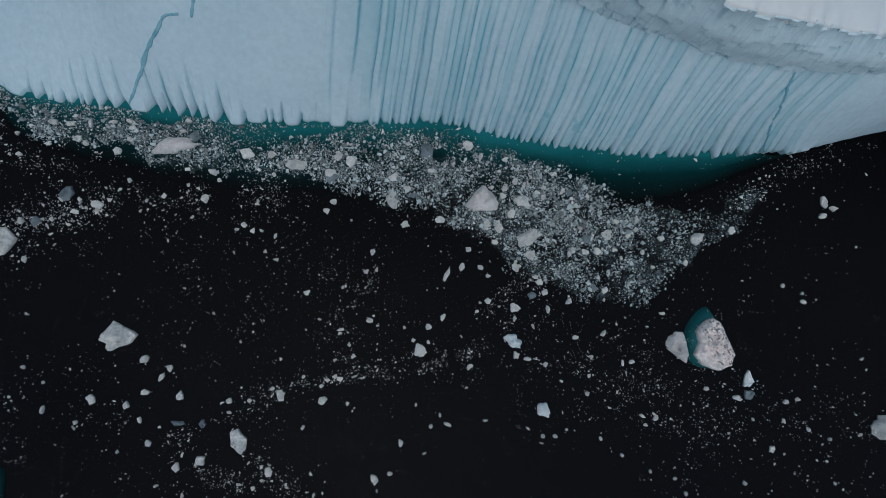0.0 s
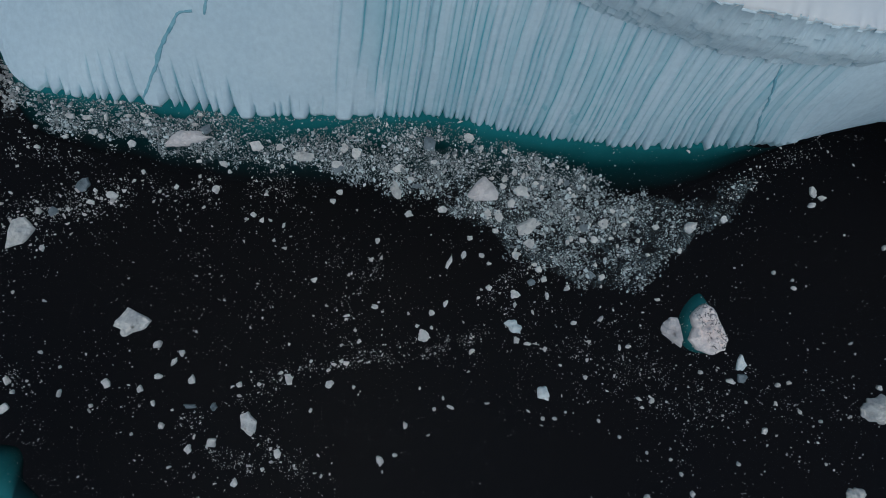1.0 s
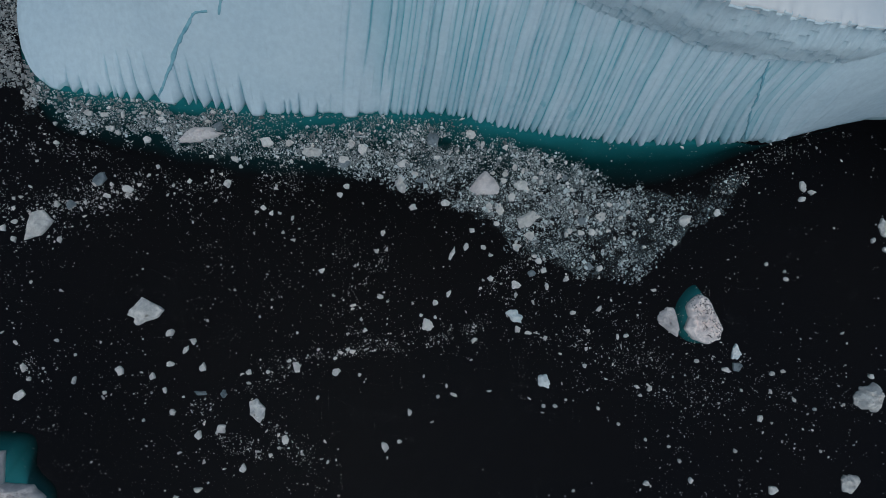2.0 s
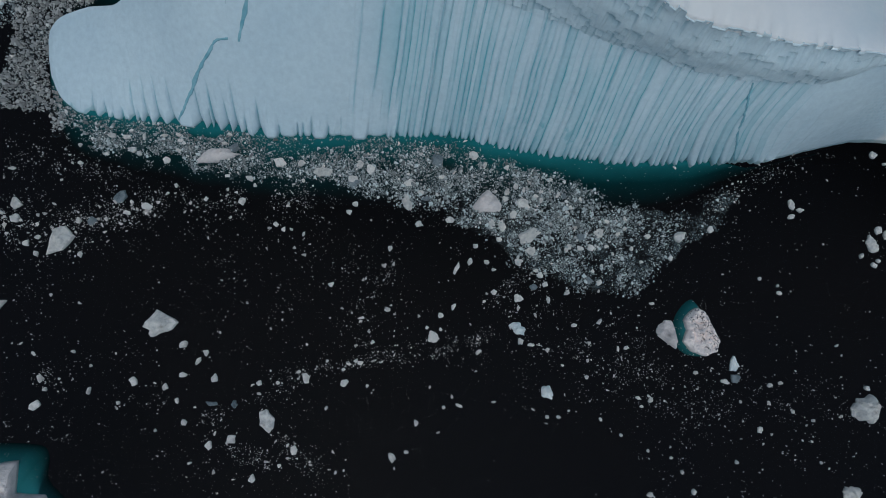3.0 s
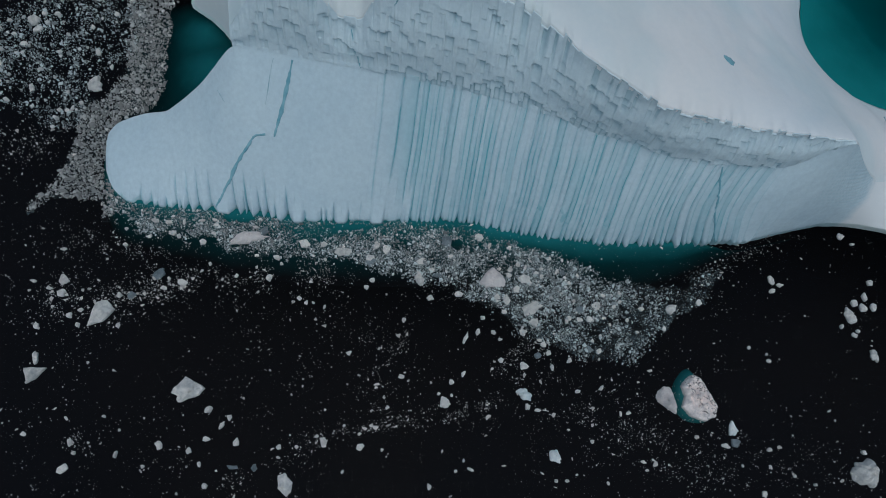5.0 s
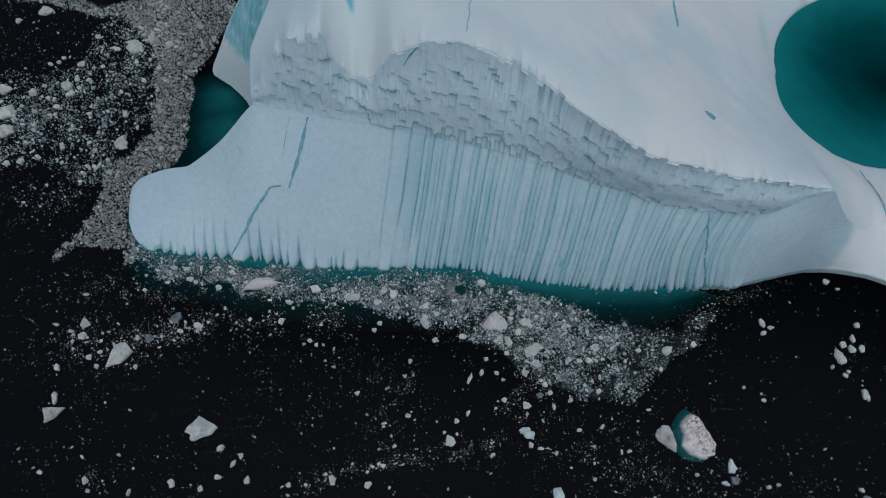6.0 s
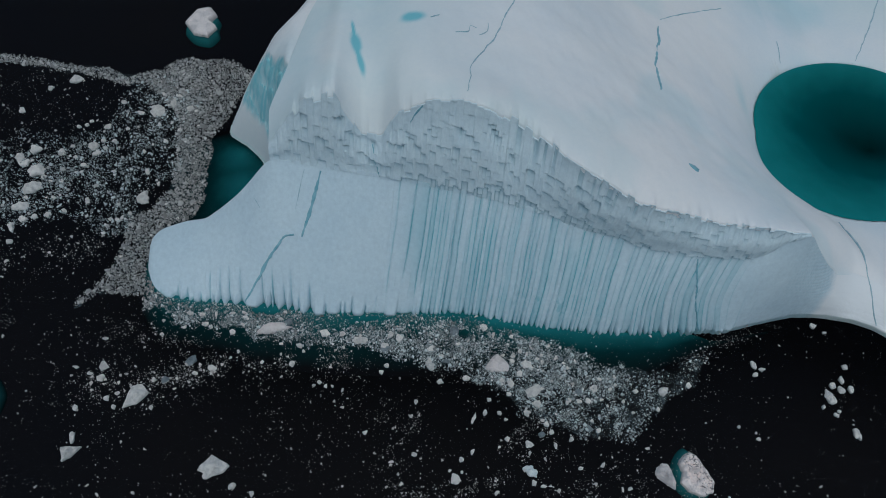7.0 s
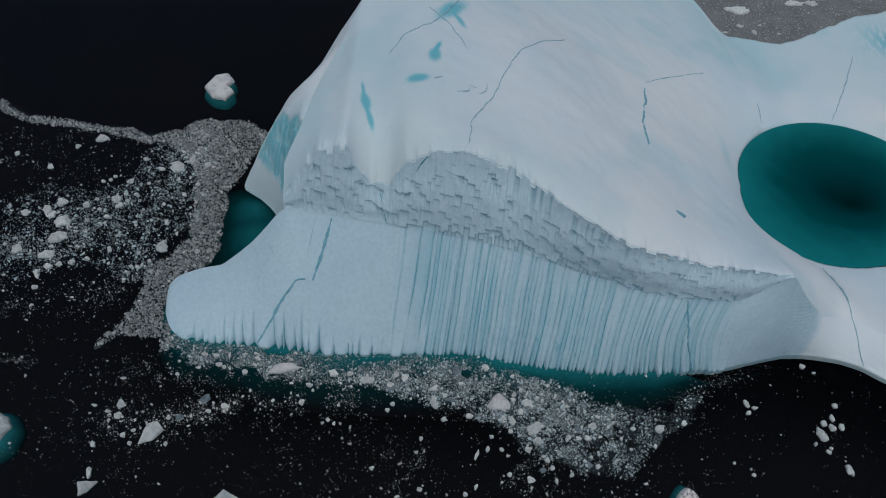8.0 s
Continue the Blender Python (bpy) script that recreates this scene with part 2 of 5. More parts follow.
def head_at(s):
    return np.stack([soft_table(s, arc, head[:, k], 1.2) for k in range(3)], -1)


# Crest of the cliff (x, y, z).
CREST = [(-37.4, 57.2, 21.0), (-36.3, 57.2, 23.0), (-34.0, 57.8, 27.0), (-30.7, 58.0, 31.6), (-25.6, 57.5, 34.0), (-24.0, 57.0, 30.6), (-21.2, 56.4, 26.0),
         (-17.6, 55.4, 26.8), (-15.3, 55.4, 32.7), (-10.5, 55.0, 35.5), (-4.3, 54.4, 36.2), (-0.4, 53.8, 36.0), (4.5, 53.2, 33.7), (9.6, 49.9, 32.4),
         (12.4, 47.0, 31.6), (16.3, 45.0, 30.9), (25.3, 42.0, 27.0), (31.4, 41.8, 25.2), (38.6, 41.8, 22.8), (44.9, 41.4, 22.2), (57.1, 40.9, 21.3)]
crest = np.array(CREST)


def crest_round(x):
    """How far the snow rounds over before the cliff begins."""
    return np.interp(x, [-37.4, -34, 20, 32], [0.1, 0.8, 0.8, 0.15])


def crest_at(x, ragged=True):
    x = np.asarray(x, float)
    q = x / 1.15 + 0.7 * value_noise(x / 2.3, x * 0, 46)
    step = value_noise(np.floor(q), np.floor(q) * 0 + 3, 45) - 0.5
    step = step * ragged * (1 - 0.6 * np.exp(-((x + 18.5) / 4) ** 2)) * smooth_step(-37, -33, x) * (1 - smooth_step(53, 57, x))
    return np.stack([x, soft_table(x, crest[:, 0], crest[:, 1], 0.5) + 0.25 * step, soft_table(x, crest[:, 0], crest[:, 2], 0.5) - 0.12 - crest_round(x) + np.interp(x, [8, 16], [2.0, 0.9]) * step], -1)


POND = (97.6, 85.0, 27.6, 25.3)      # the lagoon inside the berg: centre and radii


def pond_shift(y):
    """The lagoon leans: its near side lies further left than its far side."""
    return np.where(y < POND[1], 0.33, 0.08) * (y - POND[1])


def pond_r(x, y):
    return np.sqrt(((x - POND[0] - pond_shift(y)) / POND[2]) ** 2 + ((y - POND[1]) / POND[3]) ** 2)


def plateau_height(x, y):
    """The snowy back of the berg: highest behind the cliff, falling to the lagoon and to the left edge."""
    h = 36.8 - 0.29 * 5 * np.logaddexp(0, (x + 5) / 5) - 0.10 * (y - 60)
    left = np.clip(-8 - x, 0, None)
    h = h + 0.02 * (y - 60) * (1 - smooth_step(-14, 0, x)) - 8.2 * (left / 26) ** 2
    h = h + 3.0 * np.exp(-((x - 12) / 16) ** 2 - ((y - 90) / 22) ** 2)
    h = h - 4.5 * np.exp(-((x + 19.5 + 0.05 * (y - 55)) / 4.2) ** 2) * np.exp(-np.clip(y - 54, 0, None) / 16)
    h = h + 0.9 * np.exp(-((x + 26 - 0.02 * (y - 60)) / 2.0) ** 2)
    h = h + 2.2 * (fbm(x / 22, y / 22, 5) - 0.5) + 0.5 * (fbm(x / 5, y / 5, 9) - 0.5)
    r = pond_r(x, y)
    h = h * (1 - 0.55 * smooth_step(70, 84, x) * (1 - smooth_step(64, 78, y)))
    h = np.maximum(h, 2.4)
    bank = 1 - np.exp(-2.4 * np.clip(r - 1, 0, None))
    return np.where(r > 1, h * bank, -np.minimum((1 - r) * 90, 28))


head_x = along_head


def head_under(x):
    return np.stack([x, soft_table(x, head_x[:, 0], head_x[:, 1], 1.2), soft_table(x, head_x[:, 0], head_x[:, 2], 1.2)], -1)


iceberg = tagged(new("iceberg"), "huge tilted blue-white iceberg with a fluted flank and a lagoon", "iceberg")

# front slope with its flutes
rng = np.random.default_rng(4)
S0, S1 = 0.0, arc[-1]
s_line = np.concatenate([np.arange(S0, 118, 0.065), np.arange(118, 136, 0.15), np.arange(136, S1, 0.8)])
v_line = np.concatenate([[-0.10, -0.05], np.linspace(0, 0.3, 26), np.linspace(0.3, 1, 40)[1:]])
# the main grooves, by x at the foot; on the plain left part also how far up each runs
NOSE = [(-54.4, 0.22), (-52.6, 0.16), (-51.5, 0.05), (-50.0, 0.12), (-48.3, 0.38), (-47.7, 0.10), (-46.5, 0.40), (-44.8, 0.42), (-42.7, 0.36), (-38.7, 0.34), (-37.2, 0.15), (-36.8, 0.30),
        (-34.8, 0.20), (-33.5, 0.34), (-32.2, 0.12), (-30.2, 0.24), (-27.3, 0.08), (-24.6, 0.10), (-23.8, 0.10), (-22.6, 0.15), (-20.1, 0.08), (-18.3, 0.16)]
MAIN = [-16.7, -14.1, -11.5, -9.8, -8.2, -5.8, -4.6, -1.8, -0.2, 1.1, 1.9, 4.0, 5.4, 7.4, 8.8, 10.5, 11.6, 13.4, 16.6, 18.2, 19.8, 21.4, 23.4, 25.7, 26.6, 29.5, 31.4, 32.3, 34.4, 35.7, 37.4,
        39.5, 40.9, 43.0, 44.8, 46.3]
rows_ = [(-60.0, 0.03, 0.3, 0.3, 0.2), (-57.5, 0.05, 0.4, 0.3, 0.2)]                        # x, reach up, groove, tint, notch
rows_ += [(x_, r_, 1.5, 0.8, 0.35 if x_ > -29 else (1.5 if r_ > 0.14 else 0.5)) for x_, r_ in NOSE]
for x_, nx_ in zip(MAIN, MAIN[1:] + [48.3]):
    weak = np.interp(x_, [-17, -14, -11, 38, 47], [0.5, 0.8, 1.0, 1.0, 0.45])
    rows_.append((x_, rng.uniform(1.3, 1.9), rng.uniform(0.7, 1.1) * weak, rng.uniform(0.6, 1.0) * weak, rng.uniform(0.6, 0.95) * weak))
    if nx_ - x_ > (1.25 if x_ < 22 else 1.7) and x_ > -12:
        for q in ((0.5,) if nx_ - x_ < 2.3 or x_ > 22 else (0.36, 0.68)):
            rows_.append((x_ + (nx_ - x_) * (q + rng.uniform(-0.1, 0.1)), rng.uniform(0.6, 1.7), rng.uniform(0.35, 0.8) * weak, rng.uniform(0.3, 0.85) * weak, rng.uniform(0.05, 0.3)))
rows_ += [(48.6, 1.2, 0.3, 0.3, 0.1), (50.5, 0.9, 0.2, 0.2, 0.1), (52.4, 0.5, 0.1, 0.1, 0.0), (80.0, 0.1, 0.0, 0.0, 0.0), (140.0, 0.1, 0.0, 0.0, 0.0)]
rows_ = np.array(sorted(rows_))
edges = np.interp(rows_[:, 0], foot[2:, 0], arc[2:])
edges[0], edges[-1] = 0.0, S1 + 1
count = len(edges)
fade_top, depth, tint, notch = rows_[:, 1], rows_[:, 2], rows_[:, 3], rows_[:, 4]
starts = np.where((rows_[:, 0] > -18.5) & (rows_[:, 0] < -10), rng.uniform(0.0, 0.28, count), -1.0)   # some begin above the foot
A, B = foot_at(s_line), head_at(s_line)
nu, nv = len(s_line), len(v_line)
S, V = np.meshgrid(s_line, v_line, indexing="ij")
Vc = np.clip(V, 0, None)
base = np.zeros((nu, nv, 3))
lean = (np.interp(s_line, arc, np.where((foot[:, 0] > 33) & (foot[:, 0] < 50), 3.2, np.where((foot[:, 0] > 20) & (foot[:, 0] < 33), 1.4, 0.0))))[:, None]
base[..., 0] = A[:, None, 0] + (B[:, None, 0] - A[:, None, 0]) * Vc - lean * np.sin(np.pi * Vc) * 0.5
base[..., 1] = A[:, None, 1] + (B[:, None, 1] - A[:, None, 1]) * Vc
base[..., 2] = B[:, None, 2] * Vc + np.where(V < 0, V * 14, 0)
nrm = grid_normals(base)
nrm[:, :3] = nrm[:, 3:4]
if nrm[600, 20, 2] < 0:
    nrm = -nrm
# the flutes drift a little sideways as they climb
drift = 0.22 * (fbm(S / 9, V * 3, 3) - 0.5) * 2 * smooth_step(0, 0.4, V)
Sd = S + drift
k = np.clip(np.searchsorted(edges, Sd, side="right") - 1, 0, count - 2)
lo, hi = edges[k], edges[k + 1]
f = (Sd - lo) / (hi - lo)
near = np.where(f < 0.5, k, k + 1)
width = hi - lo
gap = np.minimum(f, 1 - f) * width                     # metres from the nearest groove
fade = (1 - smooth_step(fade_top[near] * 0.45, fade_top[near], V)) * np.where(starts[near] > 0, smooth_step(starts[near] - 0.05, starts[near] + 0.15, V), 1.0)
ends = smooth_step(0, 6, S)
flank = 0.75
groove = -0.17 * depth[near] * np.exp(-(gap / 0.15) ** 2) * fade
belly = 0.17 * np.minimum(depth[k], depth[k + 1] * 2) * np.minimum(width, 2.2) * (np.sqrt(np.clip(4 * f * (1 - f), 0, 1)) - 0.6) * fade * flank * (V < 2)
tread = 0.16 * (rng.uniform(-1, 1, count)[k]) * fade * smooth_step(-19, -13, A[:, 0])[:, None] * smooth_step(0.0, 0.25, gap)
half_w = np.minimum(0.5 * width, np.where(base[..., 0] < -29, 1.15, 0.75))
cut_in = -1.15 * notch[near] * np.clip(1 - gap / half_w, 0, 1) ** np.where(base[..., 0] < -29, 1.0, 1.4) * np.exp(-Vc * np.where(base[..., 0] < -29, 19, 15))
tips = 0.5 * (rng.uniform(-1, 1, count)[k]) * np.exp(-Vc * 9) * np.minimum(width / 2, 1) * smooth_step(0, 0.5, gap)
lumps = 0.45 * (fbm(S / 7, V * 2.2, 11) - 0.5) + 0.14 * (fbm(S / 0.8, V * 11, 12) - 0.5)
bulge = 0.7 * np.sin(np.pi * np.clip(Vc, 0, 1)) * ends
right = smooth_step(53, 58, A[:, 0])[:, None] * (1 - smooth_step(66, 74, A[:, 0]))[:, None]
bed = (base[..., 2] + 0.10 * base[..., 0] + 0.8 * fbm(S / 5, V * 2, 21)) / 0.8
strata = 0.16 * (np.abs(bed % 1 - 0.5) * 2 - 0.5) * right * smooth_step(0.25, 0.6, V)
shape = base + nrm * ((groove + belly + tread + cut_in + tips + lumps) * ends + bulge + strata)[..., None]
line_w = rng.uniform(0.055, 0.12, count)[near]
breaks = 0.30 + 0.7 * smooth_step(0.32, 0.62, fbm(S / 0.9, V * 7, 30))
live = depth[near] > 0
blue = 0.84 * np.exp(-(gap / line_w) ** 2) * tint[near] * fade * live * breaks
side_of = np.exp(-((1 - f) * width / 0.55)) * 0.22 * tint[np.minimum(k + 1, count - 1)]      # bluer towards the right edge of each rib
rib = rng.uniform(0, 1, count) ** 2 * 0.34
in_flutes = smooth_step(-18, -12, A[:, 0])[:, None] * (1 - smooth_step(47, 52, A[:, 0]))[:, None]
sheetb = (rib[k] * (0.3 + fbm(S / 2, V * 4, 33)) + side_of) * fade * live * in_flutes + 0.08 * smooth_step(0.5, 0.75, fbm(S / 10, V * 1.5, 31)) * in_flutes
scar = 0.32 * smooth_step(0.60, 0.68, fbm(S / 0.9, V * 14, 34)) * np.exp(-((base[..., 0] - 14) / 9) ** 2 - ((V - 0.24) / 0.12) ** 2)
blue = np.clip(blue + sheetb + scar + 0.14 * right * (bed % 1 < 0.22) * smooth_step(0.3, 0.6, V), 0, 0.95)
blue = np.where(A[:, :1] > 60, blue - 1.2 * smooth_step(66.5, 70.0, base[..., 0] + 2.5 * (fbm(S / 3, V * 3, 36) - 0.5)), blue)      # snow lies on the low shore
rise = np.array([0.0, 0.35, 0.94])
top_row = shape[:, -1]
tall = 0.02 + smooth_step(-37, -30, B[:, 0])[:, None] * (1 - smooth_step(52, 56, B[:, 0]))[:, None]
tops = np.stack([top_row + rise * 0.6 * tall, top_row + rise * 1.2 * tall + np.array([0, 1.6, 0]) * tall], 1)
shape = np.concatenate([shape, tops], 1)
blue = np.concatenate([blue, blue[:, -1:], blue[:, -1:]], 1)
nv += 2
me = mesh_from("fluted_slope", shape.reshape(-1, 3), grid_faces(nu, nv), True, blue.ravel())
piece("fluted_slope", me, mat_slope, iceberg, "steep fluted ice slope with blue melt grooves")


def slope_point(x_at_foot, v, lift=0.05):
    """A point on the front slope: above the foot at that x, v of the way up."""
    fi_ = np.interp(x_at_foot, A[140:, 0], np.arange(140, len(A)))
    fj_ = np.interp(v, v_line, np.arange(len(v_line)))
    i, j = int(min(fi_, nu - 2)), int(min(fj_, len(v_line) - 2))
    a, b = fi_ - i, fj_ - j
    p = (shape[i, j] * (1 - a) + shape[i + 1, j] * a) * (1 - b) + (shape[i, j + 1] * (1 - a) + shape[i + 1, j + 1] * a) * b
    return p + nrm[i, j] * lift


# cliff wall: columns of ice that have spalled away to uneven heights, each scar deepest under its head
xs = np.arange(-37.4, 57.1, 0.10)
Cst = crest_at(xs)
Hd = head_under(xs)
vs = np.linspace(-0.12, 1, 170)
wall = Hd[:, None, :] + (Cst - Hd)[:, None, :] * vs[None, :, None]
X, Vv = np.meshgrid(xs, vs, indexing="ij")
Zw = wall[..., 2]
up = (Zw - Hd[:, None, 2]) + 0.10 * (X - 10) + 0.10 * (value_noise(X / 0.5, X * 0, 47) - 0.5)       # height in the bedding, which dips to the right
wn_ = np.array([-0.12, -0.95, 0.25])


def spalled(seed, narrow, wide, short, tall, shallow, deep, bare):
    """Scars of columns narrow to wide across: how deep the wall is cut at each place, and how much shade is painted
    there.
    """
    r = np.random.default_rng(seed)
    cut, head_shade = np.zeros_like(X), np.zeros_like(X)
    i0 = 0
    while i0 < len(xs) - 1:
        i1 = min(len(xs), i0 + max(3, int(r.uniform(narrow, wide) / 0.10)))
        heads = -8 + r.uniform(0, tall) + np.concatenate([[0], np.cumsum(r.uniform(short, tall, 40))])
        dep = r.uniform(shallow, deep, 42) * (r.random(42) > bare)
        n = np.clip(np.searchsorted(heads, up[i0:i1]), 1, 40)
        span = heads[n] - heads[n - 1]
        below = heads[n] - up[i0:i1]
        t = below / span
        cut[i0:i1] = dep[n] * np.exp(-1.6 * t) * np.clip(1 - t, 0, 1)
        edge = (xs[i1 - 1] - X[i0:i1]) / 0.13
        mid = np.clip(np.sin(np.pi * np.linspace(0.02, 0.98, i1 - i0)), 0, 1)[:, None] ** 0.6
        # shade under each head and along the right edge, put into the colour
        head_shade[i0:i1] = dep[n] * (1.25 * mid * np.exp(-below / 0.42) + 0.34 * mid * np.exp(-below / 1.4) + 0.85 * np.exp(-edge) * np.clip(1 - 1.6 * t, 0, 1))
        i0 = i1
    return cut, head_shade


cut_a, shade_a = spalled(52, 1.0, 2.4, 3.0, 6.5, 0.40, 0.85, 0.35)
cut_b, shade_b = spalled(53, 0.6, 1.5, 2.2, 4.6, 0.20, 0.60, 0.40)
cut_c, shade_c = spalled(54, 0.3, 0.7, 2.0, 5.0, 0.03, 0.12, 0.40)
# lowest course: the flutes run up into the wall, each to its own height, under a lip
flute_x = np.interp(edges, s_line, B[:, 0])
lip = 0.55 * smooth_step(-24, -14, X) * (1 - smooth_step(48, 54, X))
r_ = np.random.default_rng(55)
reach_up = r_.uniform(0.2, 1.0, count) ** 1.6 * np.interp(rows_[:, 0], [-20, -10, 15, 30], [4.2, 3.6, 2.0, 1.2])
kf = np.clip(np.searchsorted(flute_x, X, side="right") - 1, 0, count - 2)
high_up = Zw - Hd[:, None, 2]
under_lip = reach_up[kf] - high_up
in_flute = (under_lip > 0) * lip
groove_x = np.minimum(X - flute_x[kf], flute_x[kf + 1] - X)
# painted shade under each lip, plus the blue of the grooves
lip_shade_and_blue = in_flute * (0.9 * np.exp(-under_lip / 0.35) + 0.12 + 0.7 * np.exp(-(groove_x / 0.13) ** 2))
# upright runnels below the crest
runnel = smooth_step(0.52, 0.95, Vv) * smooth_step(2, 6, X) * (1 - smooth_step(24, 30, X))
run_line = smooth_step(0.62, 0.80, value_noise(X / 0.5, X * 0, 57))
calm = 1 - 0.75 * runnel
calm = calm * (1 - 0.9 * smooth_step(0.62, 0.92, Vv + 0.5 * (value_noise(X / 1.6, Vv * 3, 58) - 0.5)) * (1 - smooth_step(8, 22, X)))
fade_e = smooth_step(1.0, 0.965, Vv)
rough_w = 0.22 * (fbm(X / 1.6, Zw / 2.6, 42) - 0.5) + 0.10 * (value_noise(X / 0.25, Zw / 3.0, 48) - 0.5)
scale_w = np.interp(X, [10, 30, 50], [1.0, 0.75, 0.6])
stand = lip * (1 - (under_lip > 0)) * (1 - smooth_step(0.5, 0.9, Vv)) + 0.35 * smooth_step(0.10, 0.4, Vv) * (1 - smooth_step(0.55, 1.0, Vv))
hollow = (cut_a + cut_b + cut_c) * calm * smooth_step(-0.05, 0.08, Vv) * scale_w * (1 - 0.8 * (in_flute > 0))
wall = wall + wn_ * ((rough_w + stand - hollow - 0.30 * runnel * run_line) * fade_e - 0.10 * (Vv < 0))[..., None]
cb = np.clip(0.68 * (shade_a + shade_b + shade_c) * calm * scale_w * (1 - 0.8 * (in_flute > 0)) + lip_shade_and_blue + 0.40 * runnel * run_line + 0.04, 0, 0.92) * fade_e
cap = np.stack([wall[:, -1] + (0, 0.35, -0.05), wall[:, -1] + (0.1, 1.6, -1.6)], 1)
wall = np.concatenate([wall, cap], 1)
cb = np.concatenate([cb, np.zeros((len(xs), 2))], 1)
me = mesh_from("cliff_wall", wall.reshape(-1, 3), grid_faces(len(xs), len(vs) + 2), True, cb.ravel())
piece("cliff_wall", me, mat_cliff, iceberg, "grey ice cliff spalled into niches with shade painted under their heads")


def wall_point(x, v, lift=0.1):
    """A point on the cliff: above its foot at that x, v of the way up."""
    i, j = int(np.clip((x + 37.4) / 0.10, 0, len(xs) - 1)), int(np.searchsorted(vs, v))
    return wall[i, min(j, len(vs) - 1)] + wn_ * lift


# plateau behind the crest
EDGE_X = [-38.5, -37.4, -36.0, -34.2, -33.4, -32.2, -29.1, -25.3, -15, 0, 40, 70, 79, 82.5, 88, 100, 110, 132, 160]
EDGE_Y = [58.5, 62, 64.5, 70, 76, 83, 92.4, 106, 140, 178, 190, 184, 166, 147, 146.5, 144.5, 149.5, 163, 172]
px = np.concatenate([np.arange(-37.4, 20, 0.22), np.arange(20, 57.0, 0.35), np.arange(57.1, 150, 0.9)])
lx = np.array([57.1, 61.5, 65.0, 69.5, 75.5, 79.5, 84, 104, 152])
ly = np.array([40.9, 40.2, 39.8, 41.2, 43.0, 41.5, 39, 30, 16])
lz = np.array([21.3, 16.0, 12.4, 8.0, 5.4, 4.8, 4.5, 4.5, 4.5])
front_y = np.where(px <= 57.1, crest_at(px, False)[:, 1], soft_table(px, lx, ly, 0.8))
front_z = np.where(px <= 57.1, crest_at(px, False)[:, 2], soft_table(px, lx, lz, 0.8))
back_y = soft_table(px, EDGE_X, EDGE_Y, 0.6)
back_y = np.maximum(back_y, front_y + 0.6) + 1.2 * (fbm(px / 3, px * 0, 44) - 0.5) * (px > 60)
pv = np.linspace(0, 1, 170) ** 1.25
PX, PV = np.meshgrid(px, pv, indexing="ij")
PY = front_y[:, None] + (back_y - front_y)[:, None] * PV
PZ = plateau_height(PX, PY)
dist = PY - front_y[:, None]
blend = np.exp(-(dist / 5.0) ** 1.3)
r_p = pond_r(PX, PY)
rounded = np.where(px <= 57.1, crest_round(px), 0.0)[:, None]
PZ = np.where(r_p > 1.0, PZ * (1 - blend) + (front_z[:, None] + rounded) * blend, PZ) - rounded * np.exp(-dist / 1.3)
rag = np.where(px <= 57.1, crest_at(px, True)[:, 2] - crest_at(px, False)[:, 2], 0.0)
PZ = PZ + (rag[:, None] + 0.05) * np.exp(-(dist / 1.1) ** 1.3)
PZ[:, 0] = PZ[:, 1] - np.where(px <= 68, 1.6, 0.35)          # the edge turns down behind the cliff, and under the low shore's snow
PY[:, 0] = PY[:, 1] + np.where(px <= 68, 0.02, -0.6)
pb = 0.16 * smooth_step(0.50, 0.74, fbm(PX / 18, PY / 18, 51))
pb = pb + 0.11 * (1 - smooth_step(-14, 14, PX + 0.35 * (PY - 70)))
pb = pb + 0.14 * np.exp(-((PX + 19) / 7) ** 2 - ((PY - 78) / 20) ** 2) + 0.18 * smooth_step(100, 150, PY) * (PX < 80)
pb = pb + 0.14 * np.exp(-np.clip(r_p - 1, 0, None) * 6) + 0.25 * smooth_step(60, 90, PX) * smooth_step(112, 135, PY)
# turquoise melt pools soaking the snow
for ax, ay, la, lb, turn in ((-9.4, 83.4, 2.6, 1.25, 85), (-8.7, 86.6, 2.2, 0.55, 72), (-12.8, 74.6, 2.2, 1.35, 15), (-22.6, 70.6, 2.6, 0.9, 100), (-21.6, 66.2, 2.4, 0.55, 105), (-23.2, 74.2, 2.2, 0.3, 98), (-5.0, 104.0, 6.0, 2.2, 60), (-3.5, 99.0, 3.0, 0.7, 110)):
    ct, st = math.cos(radians(turn)), math.sin(radians(turn))
    du, dw = (PX - ax) * ct + (PY - ay) * st, -(PX - ax) * st + (PY - ay) * ct
    edge_n = 1 + 0.5 * (fbm(PX / 0.8, PY / 0.8, 59) - 0.5)
    pb = pb + 0.9 * np.exp(-(((du / la) ** 2 + (dw / lb) ** 2) * edge_n) ** 2.2)
pb = pb + 0.65 * np.exp(-((PX - 139) / 9) ** 2 - ((PY - 148) / 8) ** 2) * smooth_step(0.45, 0.7, value_noise(PX / 0.7 + PY * 0.3, PX * 0, 58))
# shading of a small hollow left of the lagoon, painted as blue tint
pb = pb + 0.25 * np.exp(-((PX - 66) / 1.8) ** 2 - ((PY - 91) / 5) ** 2)
# the back rim drops into the sea
PZ[:, -1] = np.where(px < -8, PZ[:, -2] - 0.08, -3)
PY[:, -1] += np.where(px < -8, 0.0, 0.5)
me = mesh_from("snow_plateau", np.stack([PX, PY, PZ], -1).reshape(-1, 3), grid_faces(len(px), len(pv)), True, np.clip(pb, 0, 0.95).ravel())
piece("snow_plateau", me, mat_snow, iceberg, "smooth pale snow-covered top sloping to the lagoon")


